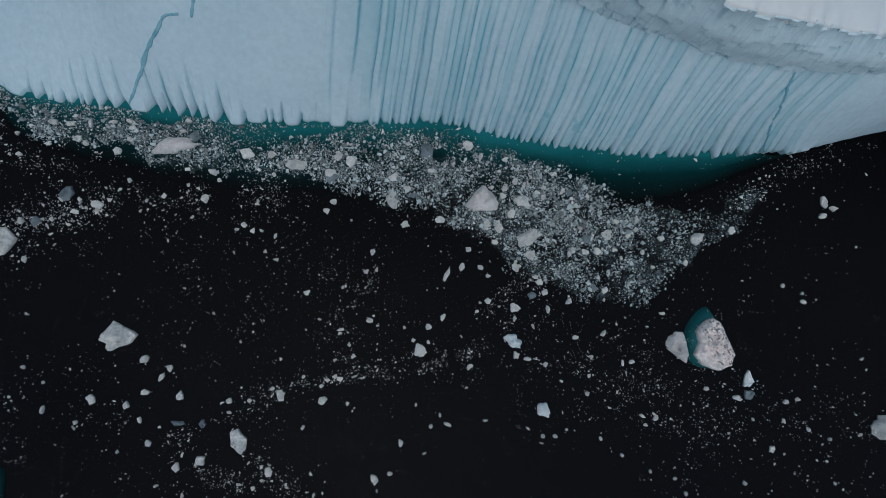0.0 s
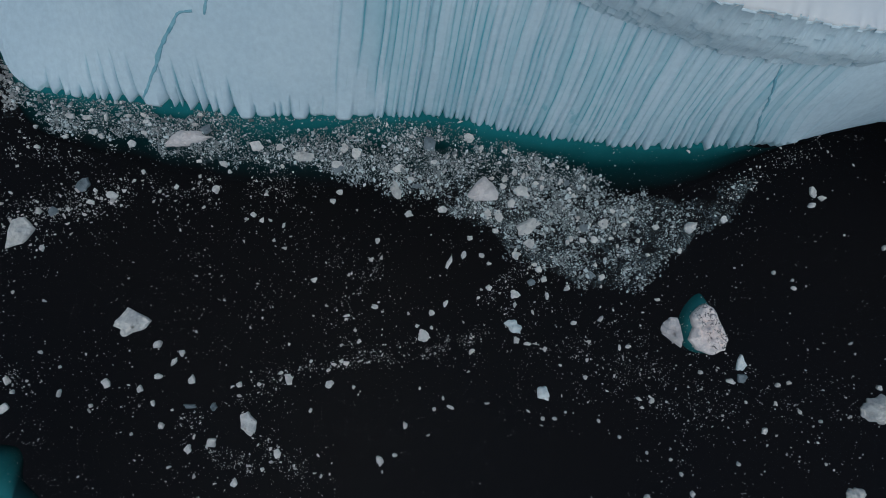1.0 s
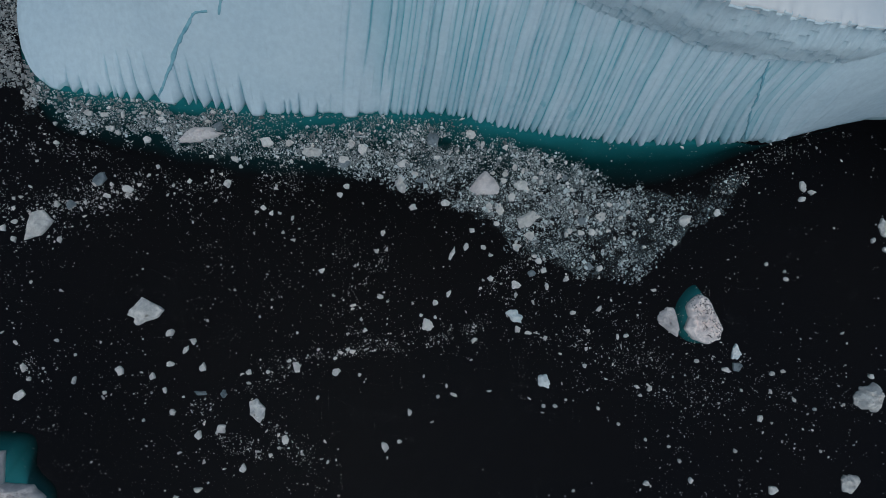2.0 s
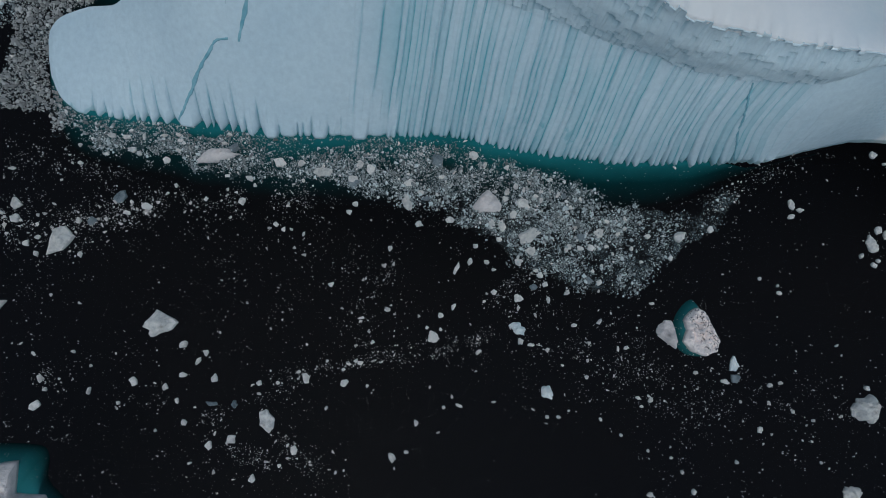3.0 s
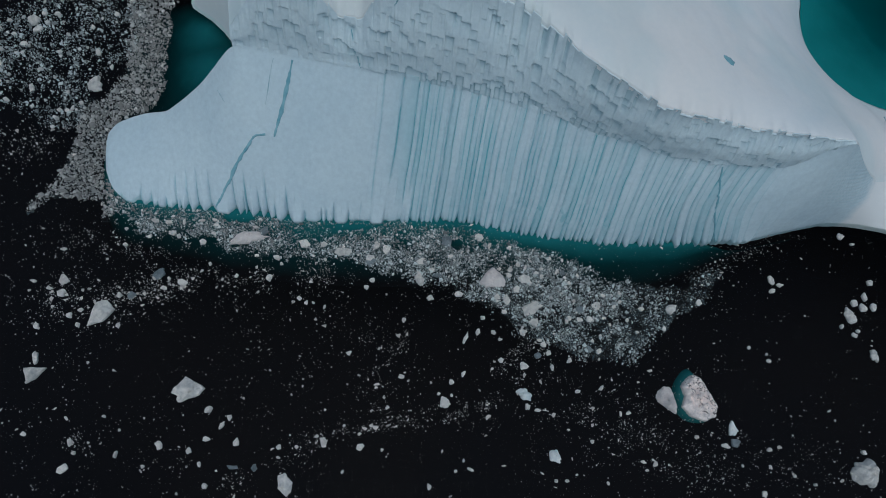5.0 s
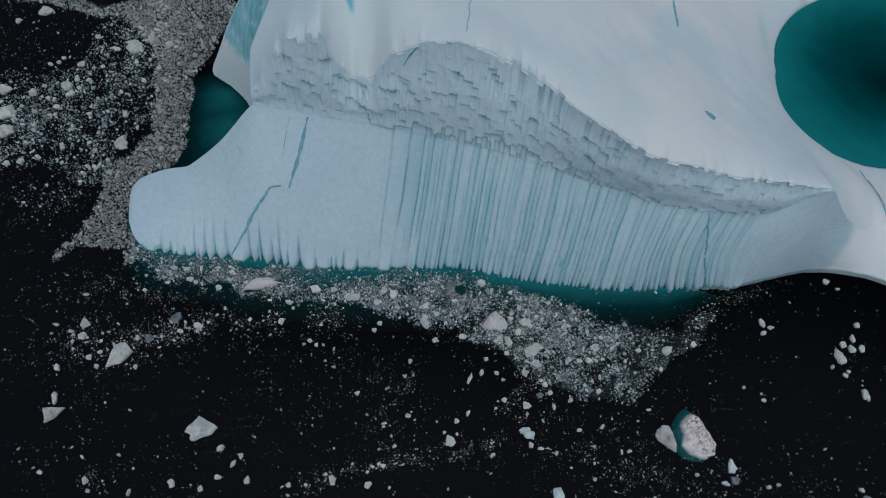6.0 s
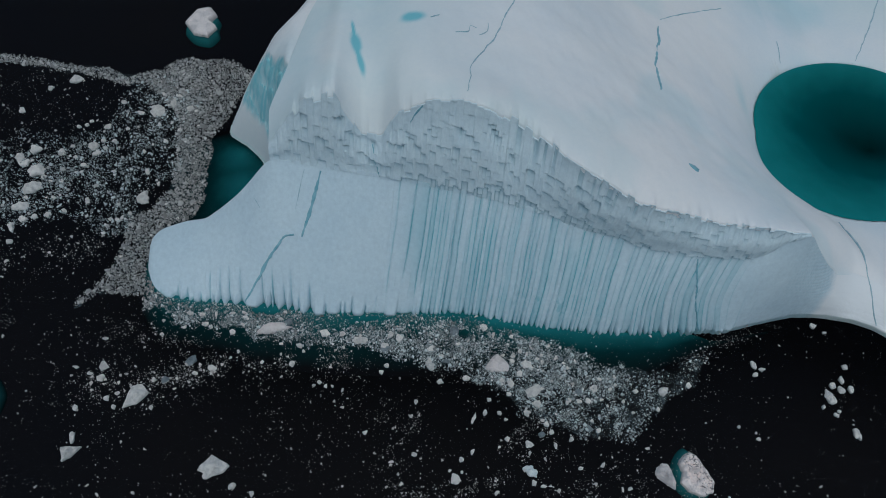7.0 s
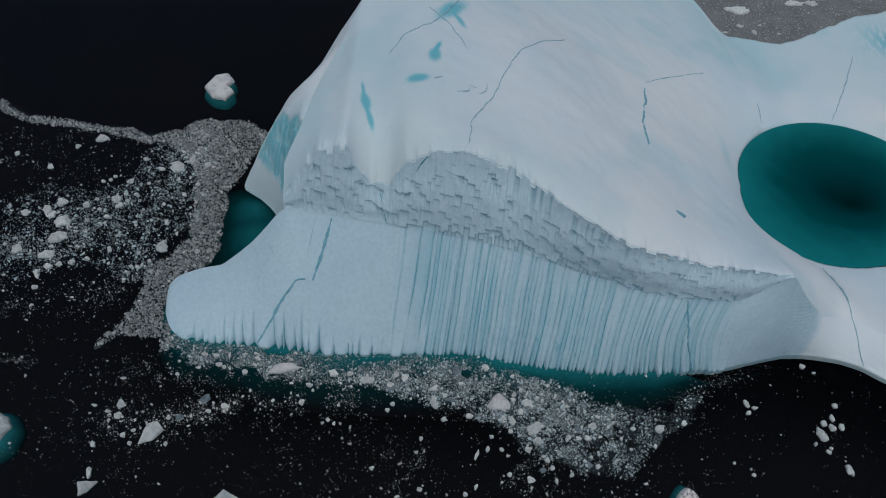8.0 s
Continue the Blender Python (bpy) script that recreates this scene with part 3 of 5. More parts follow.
def plateau_point(x, y, lift=0.05):
    i, = np.where(np.abs(px - x) == np.abs(px - x).min())
    i = int(i[0])
    z = float(np.interp(y, PY[i], PZ[i]))
    return np.array([x, y, z + lift])


# left flank, from the plateau's rounded edge down to the cove and the sea
RIM_Y = [56, 59, 62, 64.5, 70, 76, 83, 92.4, 106, 140, 178]
RIM_X = [-37.2, -37.4, -37.4, -36.0, -34.2, -33.4, -32.2, -29.1, -25.3, -15, 0]
SHORE_Y = [56, 62, 67, 71.5, 74.6, 77.9, 80, 85, 91, 101, 112, 121, 141, 158, 186]
SHORE_X = [-38.2, -38.8, -40.4, -42.8, -45.6, -50.2, -50.4, -49.6, -47.2, -43, -39, -36.5, -31, -26, -12]
gx, gy = np.arange(-54, -8, 0.2), np.concatenate([np.arange(56, 100, 0.2), np.arange(100, 172, 0.8)])
GX, GY = np.meshgrid(gx, gy, indexing="ij")
rim, shore_x = soft_table(GY, RIM_Y, RIM_X, 1.0), soft_table(GY, SHORE_Y, SHORE_X, 0.7)
fr = (GX - shore_x) / (rim - shore_x)
column = np.clip(np.searchsorted(px, rim.ravel()), 0, len(px) - 1)
rim_z = np.array([np.interp(yy - 0.8, PY[c], PZ[c]) for yy, c in zip(GY.ravel(), column)]).reshape(GX.shape)
kern = np.hanning(25) / np.hanning(25).sum()
rim_z = np.stack([np.convolve(np.pad(rim_z[i_], 12, mode="edge"), kern, mode="valid") for i_ in range(len(gx))])
fc = np.clip(fr, 0, 1)
straight, domed = fc ** 0.92, np.sin(fc * np.pi / 2)
mixp = 0.9 - 0.75 * smooth_step(82, 98, GY)
GZ = rim_z * (straight * (1 - mixp) + domed * mixp) - 0.05 - 0.30 * smooth_step(0.85, 1.0, fc)
GZ = GZ + (1.6 * (fbm(GX / 6, GY / 6, 61) - 0.5) + 0.5 * (fbm(GX / 1.6, GY / 1.6, 66) - 0.5)) * np.sin(np.pi * fc) ** 0.6
e0, e1 = np.array([-46.6, 80.0]), np.array([-38.0, 67.5])
along = np.clip(((GX - e0[0]) * (e1 - e0)[0] + (GY - e0[1]) * (e1 - e0)[1]) / ((e1 - e0) @ (e1 - e0)), 0, 1)
away = np.hypot(GX - e0[0] - along * (e1 - e0)[0], GY - e0[1] - along * (e1 - e0)[1]) + 2.2 * (fbm(GX / 1.8, GY / 1.8, 62) - 0.5)
patch_b = (1 - smooth_step(4.2, 4.7, away)) * (fr < 0.985) * smooth_step(7.5, 10.5, GZ + 5 * (fbm(GX / 2.5, GY / 2.5, 69) - 0.5))
edge_u = 0.82 * GY - 0.57 * GX                       # along the face
down = GZ + 0.9 * value_noise(edge_u / 1.1, GX / 2.5, 68)
col_id = np.floor(edge_u / 0.9 + 0.35 * value_noise(GX / 2, GY / 2, 64))
tier = np.floor(down / 2.4 + value_noise(col_id, col_id * 0 + 2, 63))
cells = value_noise(col_id, tier, 65)
in_tier = (down / 2.4 + value_noise(col_id, col_id * 0 + 2, 63)) % 1
GZ = GZ + (1.5 * (cells - 0.7) - 0.5) * patch_b
fb = patch_b * (0.36 + 0.34 * cells + 0.45 * smooth_step(0.72, 1.0, in_tier) + 0.25 * smooth_step(0.6, 0.8, value_noise(edge_u / 0.4, GX / 6, 67))) + 0.05 + 0.12 * smooth_step(82, 74, GY)
GZ = np.where(fr < 0, -0.6 + 0 * fr, GZ)
GZ = np.where(fr > 1, np.minimum(rim_z - 0.3 - (fr - 1) * 30, GZ), GZ)
band_ = (GX < shore_x) & (GX > shore_x - 0.35)
GX = np.where(band_, shore_x - 0.02, GX)
GZ = np.where(band_, -0.15, GZ)
faces = []
ny = len(gy)
use = (GX > shore_x - 0.1) & (fr < 1.06)
for i_ in range(len(gx) - 1):
    for j_ in np.nonzero(use[i_, :-1] | use[i_ + 1, 1:])[0]:
        faces.append((i_ * ny + j_, (i_ + 1) * ny + j_, (i_ + 1) * ny + j_ + 1, i_ * ny + j_ + 1))
me = mesh_from("left_flank", np.stack([GX, GY, GZ], -1).reshape(-1, 3), [tuple(int(v) for v in f_) for f_ in faces], True, np.clip(fb, 0, 0.9).ravel())
piece("left_flank", me, mat_snow, iceberg, "snowy flank with a split blue ice face above the cove")

# back of the low nose, facing the cove
ncol = 90
ns = np.linspace(0, float(np.interp(-37.6, foot[:, 0], arc)) + 1.0, ncol)
Bn = head_at(ns)
back = np.zeros((ncol, 8, 3))
for j, q in enumerate(np.linspace(0, 1, 8)):
    back[:, j] = Bn
    back[:, j, 0] += 0.1 - 2.6 * q * np.clip(Bn[:, 2] / 18, 0, 1)
    back[:, j, 1] += 0.05 + q * (0.25 + 0.30 * Bn[:, 2])
    back[:, j, 2] = Bn[:, 2] * (1 - q ** 1.4) - 1.2 * q - 0.05
piece("nose_back", mesh_from("nose_back", back.reshape(-1, 3), grid_faces(ncol, 8), True, np.full(ncol * 8, 0.05)), mat_snow, iceberg)

# ice under the water in front of the slope
us = np.linspace(1.0, float(np.interp(62, foot[:, 0], arc)), 260)
P0 = foot_at(us)
tan = np.gradient(P0, axis=0)
tan /= np.linalg.norm(tan, axis=1, keepdims=True)
out = np.stack([tan[:, 1], -tan[:, 0]], -1)
reach = np.interp(P0[:, 0], [-62, -58, -40, -10, 8, 20, 36, 46, 52, 58], [2.5, 5, 8, 9, 8.5, 7.6, 5.2, 2.2, 0.7, 0.3])
qs = np.linspace(-0.12, 1, 24)
und = np.zeros((len(us), len(qs), 3))
for j, q in enumerate(qs):
    und[:, j, :2] = P0 + out * (reach * q)[:, None]
    und[:, j, 2] = -0.35 - 6.5 * smooth_step(38, 54, P0[:, 0]) - 8.5 * max(q, 0) ** np.interp(P0[:, 0], [5, 16], [1.45, 1.05]) - 0.6 * (fbm(us / 5, us * 0 + q * 4, 71) - 0.5)
piece("underwater_foot", mesh_from("underwater_foot", und.reshape(-1, 3), grid_faces(len(us), len(qs)), True), mat_under, iceberg, "submerged teal ice foot seen through the water")

# ice under the cove
cx, cy = np.meshgrid(np.linspace(-63, -37, 60), np.linspace(50, 88, 80), indexing="ij")
shore = np.minimum(np.hypot(cx + 46, (cy - 66) * 0.8), np.hypot(cx + 47.5, cy - 73))
cz = -1.1 - 0.32 * shore - 3.0 * smooth_step(78, 88, cy) - 0.8 * smooth_step(-53, -59, cx) * smooth_step(57, 64, cy)
piece("cove_bed", mesh_from("cove_bed", np.stack([cx, cy, cz], -1).reshape(-1, 3), grid_faces(60, 80), True), mat_under, iceberg, "submerged teal ice below the cove")

# lagoon basin
na, nr = 160, 30
ang = np.linspace(0, 2 * np.pi, na, endpoint=False)
rr = np.linspace(1.0, 0.0, nr)
bas = np.zeros((na, nr, 3))
for j, r in enumerate(rr):
    bas[:, j, 0] = POND[0] + POND[2] * r * np.cos(ang)
    bas[:, j, 1] = POND[1] + POND[3] * r * np.sin(ang)
    bas[:, j, 0] += pond_shift(bas[:, j, 1]) + 13 * (1 - r)
    bas[:, j, 1] += 8 * (1 - r)
    bas[:, j, 2] = 0.0 if j == 0 else -14.0 * (1 - r) ** 1.05 * (1 + 0.5 * np.sin(ang) * r)
piece("lagoon_basin", mesh_from("lagoon_basin", bas.reshape(-1, 3), grid_faces(na, nr, True), True), mat_basin, iceberg, "submerged teal lagoon basin in the berg")

# crevasses and melt pools
def ribbon(name, points, width, material, label, wobble=0.25, seed=0):
    """A narrow strip of clear ice along points of the surface, tapering at both ends, with a little thickness."""
    r = np.random.default_rng(seed)
    pts = np.array(points)
    d = np.concatenate([[0], np.cumsum(np.linalg.norm(np.diff(pts, axis=0), axis=1))])
    n = max(8, int(d[-1] / 0.5))
    t = np.linspace(0, d[-1], n)
    p = np.stack([np.interp(t, d, pts[:, q]) for q in range(3)], -1)
    w1 = np.interp(np.arange(n), np.arange(0, n + 6, 4), r.uniform(-wobble, wobble, len(np.arange(0, n + 6, 4))))
    p[1:-1, 0] += w1[1:-1]
    side = np.stack([np.gradient(p[:, 1]), -np.gradient(p[:, 0]), np.zeros(n)], -1)
    side /= np.maximum(np.linalg.norm(side, axis=1, keepdims=True), 1e-6)
    wd = width * (0.25 + 0.75 * np.sin(np.pi * np.linspace(0.04, 0.96, n)) ** 0.6) * r.uniform(0.4, 1.15, n) * 0.46
    vs_, fs = [], []
    for q in range(n):
        a, b = p[q] - side[q] * wd[q] / 2, p[q] + side[q] * wd[q] / 2
        vs_ += [a, b, a - (0, 0, 0.4), b - (0, 0, 0.4)]
        if q:
            o, u = 4 * (q - 1), 4 * q
            fs += [(o, u, u + 1, o + 1), (o + 2, o, u, u + 2)[::-1], (o + 1, u + 1, u + 3, o + 3)]
    return piece(name, mesh_from(name, vs_, fs), material, iceberg, label)


def on_top(points, lift=0.13):
    """Follow the plateau closely between plan points."""
    pts = np.array(points, float)
    d = np.concatenate([[0], np.cumsum(np.hypot(*np.diff(pts, axis=0).T))])
    t = np.linspace(0, d[-1], max(6, int(d[-1] / 0.8)))
    return [plateau_point(np.interp(q, d, pts[:, 0]), np.interp(q, d, pts[:, 1]), lift) for q in t]


def on_slope(points, lift=0.08):
    pts = np.array(points, float)
    t = np.linspace(0, len(pts) - 1, 40)
    return [slope_point(np.interp(q, range(len(pts)), pts[:, 0]), np.interp(q, range(len(pts)), pts[:, 1]), lift) for q in t]


ribbon("crevasse", on_slope([(-41.9, 0.03), (-38.3, 0.28), (-34.5, 0.51), (-32.8, 0.53)]), 1.35, mat_crack, "narrow blue crack in the slope", 0.06, 1)
ribbon("crevasse", on_slope([(-31.5, 0.52), (-29.8, 0.75), (-28.6, 0.98)]), 1.5, mat_crack, "narrow blue crack in the slope", 0.06, 2)
ribbon("crevasse", on_slope([(43.6, 0.02), (42.7, 0.3), (41.2, 0.65), (38.6, 0.98)]), 1.0, mat_crack, "narrow blue crack in the slope", 0.12, 3)
ribbon("crevasse", on_slope([(-32.6, 0.70), (-31.8, 0.86), (-31.2, 0.97)]), 0.3, mat_hair, "hairline blue crack in the slope", 0.08, 15)
ribbon("crevasse", [wall_point(*q) for q in ((-13.0, 0.86), (-12.4, 0.92), (-11.5, 0.97), (-11.2, 0.995))], 0.5, mat_crack, "dark crack splitting the cliff", 0.05, 21)
ribbon("crevasse", [wall_point(*q) for q in ((-17.8, 0.02), (-18.2, 0.25), (-18.8, 0.42), (-18.9, 0.6), (-19.2, 0.75))], 0.6, mat_crack, "dark crack splitting the cliff", 0.05, 22)
ribbon("crevasse", on_slope([(-39.6, 0.83), (-38.4, 0.72)]), 0.25, mat_hair, "hairline blue crack in the slope", 0.05, 16)
ribbon("crevasse", on_top([(-4.2, 56.5), (-3.0, 64), (1.5, 72), (4.5, 80), (8, 88), (14, 96), (22, 104)]), 0.55, mat_hair, "long thin crevasse across the snow", 0.22, 4)
ribbon("crevasse", on_top([(36.5, 74), (37.5, 82), (39.5, 88), (41, 93), (42.3, 98)]), 1.5, mat_crack, "ragged open crevasse in the snow", 0.35, 5)
ribbon("crevasse", on_top([(43.5, 101), (52, 108), (66, 118)]), 0.45, mat_hair, "long thin crevasse across the snow", 0.2, 6)
ribbon("crevasse", on_top([(-18.5, 85), (-15.5, 91), (-10, 96), (-6, 102), (-3, 110)]), 0.6, mat_hair, "curved crevasse in the snow", 0.2, 7)
ribbon("crevasse", on_top([(-10, 103), (-6, 97), (-4, 92), (-2.5, 87)]), 0.45, mat_hair, "curved crevasse in the snow", 0.2, 8)
ribbon("crevasse", on_top([(79.6, 57.6), (78.0, 53), (78.2, 47.5), (78.3, 43.6)], 0.2) + on_slope([(78.9, 0.9), (79.4, 0.4), (79.9, 0.04)], 0.15), 0.42, mat_hair, "thin crevasse from the lagoon to the sea", 0.15, 9)
ribbon("crevasse", on_top([(104.6, 111.2), (109, 118), (115, 128), (122, 140)]), 0.8, mat_hair, "thin crevasse beyond the lagoon", 0.2, 10)


ribbon("crevasse", on_top([(-5.5, 71.5), (-3.2, 72.4), (-2.6, 74.6), (-1.6, 74.0)]), 0.3, mat_hair, "short ragged crack in the snow", 0.3, 12)
ribbon("crevasse", on_top([(-1.2, 72.2), (0.2, 73.6), (0.6, 76.0)]), 0.3, mat_hair, "short ragged crack in the snow", 0.3, 13)
ribbon("crevasse", on_top([(-9.8, 74.5), (-8.2, 75.6)]), 0.4, mat_hair, "short ragged crack in the snow", 0.2, 14)
ribbon("crevasse", on_top([(82.4, 107.6), (82.2, 113.5)]), 0.5, mat_hair, "short crevasse above the lagoon", 0.15, 11)


def melt_hole(x, y, length, width, turn, seed):
    """A small hole of clear blue ice melted into the snow, irregular in outline."""
    r = np.random.default_rng(seed)
    n = 28
    a = np.linspace(0, 2 * np.pi, n, endpoint=False)
    rad = 1 + 0.16 * np.sin(2 * a + r.uniform(0, 6)) + 0.10 * np.sin(3 * a + r.uniform(0, 6)) + r.uniform(-0.05, 0.05, n)
    ct, st = math.cos(radians(turn)), math.sin(radians(turn))
    vs_ = [plateau_point(x, y, 0.10)]
    for ring, lift in ((0.6, 0.10), (1.0, 0.07), (1.06, -0.3)):
        for q in range(n):
            u, v = math.cos(a[q]) * rad[q] * ring * length / 2, math.sin(a[q]) * rad[q] * ring * width / 2
            vs_.append(plateau_point(x + u * ct - v * st, y + u * st + v * ct, lift))
    fs = [(0, 1 + q, 1 + (q + 1) % n) for q in range(n)]
    for k_ in range(2):
        o = 1 + k_ * n
        fs += [(o + q, o + n + q, o + n + (q + 1) % n, o + (q + 1) % n) for q in range(n)]
    return piece("melt_hole", mesh_from("melt_hole", vs_, fs, True), mat_crack, iceberg, "small dark blue melt hole")


melt_hole(37.3, 52.4, 2.4, 1.1, -30, 5)


# ---- small bergs ----
def small_iceberg(label, outline, height, foot_outline, material, seed, roughness=0.5, draught=3.6):
    """A low grounded-looking berg: a lumpy ice body and its teal foot under the water."""
    top = tagged(new("small_iceberg"), label, "iceberg", "small bergs")
    o = np.array(outline, float)
    c = o.mean(axis=0)
    top.location = (c[0], c[1], 0)
    n, m = 96, 26
    th = np.linspace(0, 1, n, endpoint=False) * len(o)
    ring = np.stack([np.interp(th, range(len(o) + 1), np.append(o[:, q], o[0, q])) for q in range(2)], -1) - c
    ring *= (1 + 0.05 * (fbm(th * 3, th * 0, seed) - 0.5) * 2)[:, None]
    body = np.zeros((n, m, 3))
    for j, q in enumerate(np.linspace(1.0, 0.0, m)):
        body[:, j, :2] = ring * q
        z = height * (1 - q ** 6) * (0.65 + 0.5 * fbm(body[:, j, 0] / 2.2 + 9, body[:, j, 1] / 2.2 + 5, seed + 3))
        z = z + roughness * height * (np.abs(fbm(body[:, j, 0] * 1.1 + 3, body[:, j, 1] * 1.1, seed + 5) - 0.5) * 2 - 0.2) * (1 - q ** 3)
        body[:, j, 2] = z - (0.4 if j == 0 else 0)
    body[:, -1, 2] = body[:, -1, 2].mean()
    piece("ice_body", mesh_from("ice_body", body.reshape(-1, 3), grid_faces(n, m, True)), material, top)
    fo = np.array(foot_outline, float)
    fring = np.stack([np.interp(th / len(o) * len(fo), range(len(fo) + 1), np.append(fo[:, q], fo[0, q])) for q in range(2)], -1) - c
    soft = np.hanning(15) / np.hanning(15).sum()
    fring = np.stack([np.convolve(np.concatenate([fring[-7:, q], fring[:, q], fring[:7, q]]), soft, mode="valid") for q in range(2)], -1)
    under = np.zeros((n, 10, 3))
    for j, q in enumerate(np.linspace(0, 1, 10)):
        under[:, j, :2] = ring * 0.8 * (1 - q) + fring * q
        under[:, j, 2] = -0.25 - draught * q ** 1.6
    piece("underwater_foot", mesh_from("underwater_foot", under.reshape(-1, 3), grid_faces(n, 10, True), True), mat_rim, top, "submerged teal ice foot")
    return top


small_iceberg("low pinkish-white berg with a rough dark-veined top and teal foot",
              [(36.2, 9.4), (37.3, 8.7), (38.4, 6.4), (39.4, 4.1), (38.9, 2.6), (37.0, 2.0), (34.7, 2.7), (33.6, 4.3), (34.2, 6.0), (33.8, 7.5), (34.9, 8.9)], 1.3,
              [(36.5, 10.9), (37.3, 9.6), (38.8, 6.4), (39.6, 4.1), (39.1, 2.4), (37.2, 1.8), (34.7, 2.2), (33.2, 3.8), (32.9, 6.3), (33.6, 8.4), (35.2, 10.3)], mat_veined, 3, 1.3, 2.2)
small_iceberg("white twin-lobed berg drifting in open dark water",
              [(-66.2, 112.9), (-64.2, 117.9), (-60.7, 118.9), (-58.9, 116.0), (-60.3, 113.2), (-58.4, 111.4), (-60.0, 108.3), (-63.4, 109.0)], 1.2,
              [(-67.0, 112.4), (-64.6, 118.3), (-60.4, 119.4), (-58.3, 116.3), (-58.6, 113.2), (-57.8, 110.8), (-59.6, 107.4), (-63.6, 108.2)], mat_dirty, 5, 0.25, 2.6)
small_iceberg("pinkish berg with a wide teal foot under the water",
              [(-61.0, -11.6), (-61.0, -15.8), (-57.2, -16.1), (-55.6, -17.8), (-57.5, -22), (-63, -24), (-70, -20), (-70, -11.8)], 2.0,
              [(-60.2, -9.9), (-59.0, -10.4), (-58.5, -12.0), (-58.8, -14.8), (-55.4, -17.8), (-56.5, -23), (-63, -25), (-71, -20), (-71, -9.6), (-64, -9.6)], mat_dirty, 7)
small_iceberg("pale berg with a teal foot in the dark water",
              [(-83.6, 22.2), (-82.2, 21.5), (-81.0, 19.8), (-82.2, 17.2), (-85, 15.6), (-88, 17), (-88, 21)], 1.6,
              [(-84.2, 24.0), (-82.0, 23.2), (-79.8, 20.0), (-80.2, 16.0), (-83.5, 13.6), (-89, 15), (-89, 23)], mat_floe, 9)


# ---- drifting floes ----
floe_number = 0
LOOKS = {"": (mat_floe, "grey-white angular ice floe adrift on dark water"), "dirty": (mat_dirty, "large flat pinkish-white floe among brash ice"),
         "clear": (mat_clear, "dark glassy floe of wet clear ice"), "blue": (mat_bluefloe, "clean blue-white floe with a wet rim"), "peak": (mat_floe, "tall pyramid-shaped floe of pale ice")}


def floe(x, y, length, width, turn, look_of="", outline=()):
    """One drifting slab with an angular outline, bevelled rim and a rough, uneven top."""
    global floe_number
    floe_number += 1
    r = np.random.default_rng(1000 + floe_number)
    size = max(length, width)
    corners = int(r.integers(5, 8)) if size < 2.5 else int(r.integers(7, 11))
    a = np.sort(np.linspace(0, 2 * np.pi, corners, endpoint=False) + r.uniform(-0.35, 0.35, corners) * 6.28 / corners)
    rad = r.uniform(0.72, 1.2, corners)
    cx_, cy_ = np.cos(a) * rad * length / 2, np.sin(a) * rad * width / 2
    if outline:
        corners = len(outline)
        cx_, cy_ = np.array(outline)[::-1, 0] * length / 2, np.array(outline)[::-1, 1] * width / 2
    n = 14 if size < 1.3 else (22 if size < 2.5 else 40)
    rings = 4 if size < 1.3 else (6 if size < 2.5 else 11)
    t = np.linspace(0, corners, n, endpoint=False)
    ox, oy = np.interp(t, range(corners + 1), np.append(cx_, cx_[0])), np.interp(t, range(corners + 1), np.append(cy_, cy_[0]))
    wob = 1 + (0.14 if outline else 0.30) * (fbm(t * 1.9, t * 0 + floe_number, 7) - 0.5) * 2
    ox, oy = ox * wob, oy * wob
    h = 0.16 + 0.06 * size * (3.0 if look_of == "peak" else 1.0)
    px_, py_ = r.uniform(-0.2, 0.2) * length, r.uniform(-0.2, 0.2) * width
    peaks = r.uniform(-0.32, 0.32, (5, 2)) * (length, width)
    lofty = r.uniform(0.5, 1.3, 5)
    vs_, fs = [], []
    for k_, q in enumerate([1.0, 1.02] + list(np.linspace(0.95, 0.12, rings))):
        ux, uy = ox * q + px_ * (1 - q) ** 2, oy * q + py_ * (1 - q) ** 2
        if k_ == 0:
            z = np.full(n, -0.25)
        elif k_ == 1:
            z = np.full(n, 0.03)
        else:
            crown = (1 - q ** 3) * (1.7 if look_of == "peak" else 0.55)
            z = h * (0.55 + crown + 2.6 / (1 + (size / 7) ** 2) * (fbm(ux * 1.6 + floe_number, uy * 1.6, 8) - 0.5) + r.uniform(-0.22, 0.22, n) / (1 + (size / 4) ** 2))
            if size > 2.2 and look_of != "peak" and size < 6:
                cones = [hh * (1 - np.hypot(ux - a_, uy - b_) / (0.30 * size)) for (a_, b_), hh in zip(peaks, lofty)]
                z = z + 2.0 * h * np.clip(np.max(cones, axis=0), 0, None) * (1 - q ** 4)
        vs_ += list(zip(ux, uy, z))
    total = rings + 2
    vs_.append((px_, py_, h * (2.2 if look_of == "peak" else 1.15)))
    for k_ in range(total - 1):
        o = k_ * n
        fs += [(o + i, o + (i + 1) % n, o + n + (i + 1) % n, o + n + i) for i in range(n)]
    o = (total - 1) * n
    fs += [(o + i, o + (i + 1) % n, o + n) for i in range(n)]
    fs.append(tuple(range(n))[::-1])
    material, label = LOOKS[look_of]
    ob = piece("ice_floe", mesh_from("ice_floe", vs_, fs), material, None)
    ob.matrix_world = pose(x, y, 0, 0, 0, turn)
    if look_of == "" and size < 1.6:
        label = "small grey-white chunk of drifting ice"
    return tagged(ob, label, "ice floe", "drifting floes")


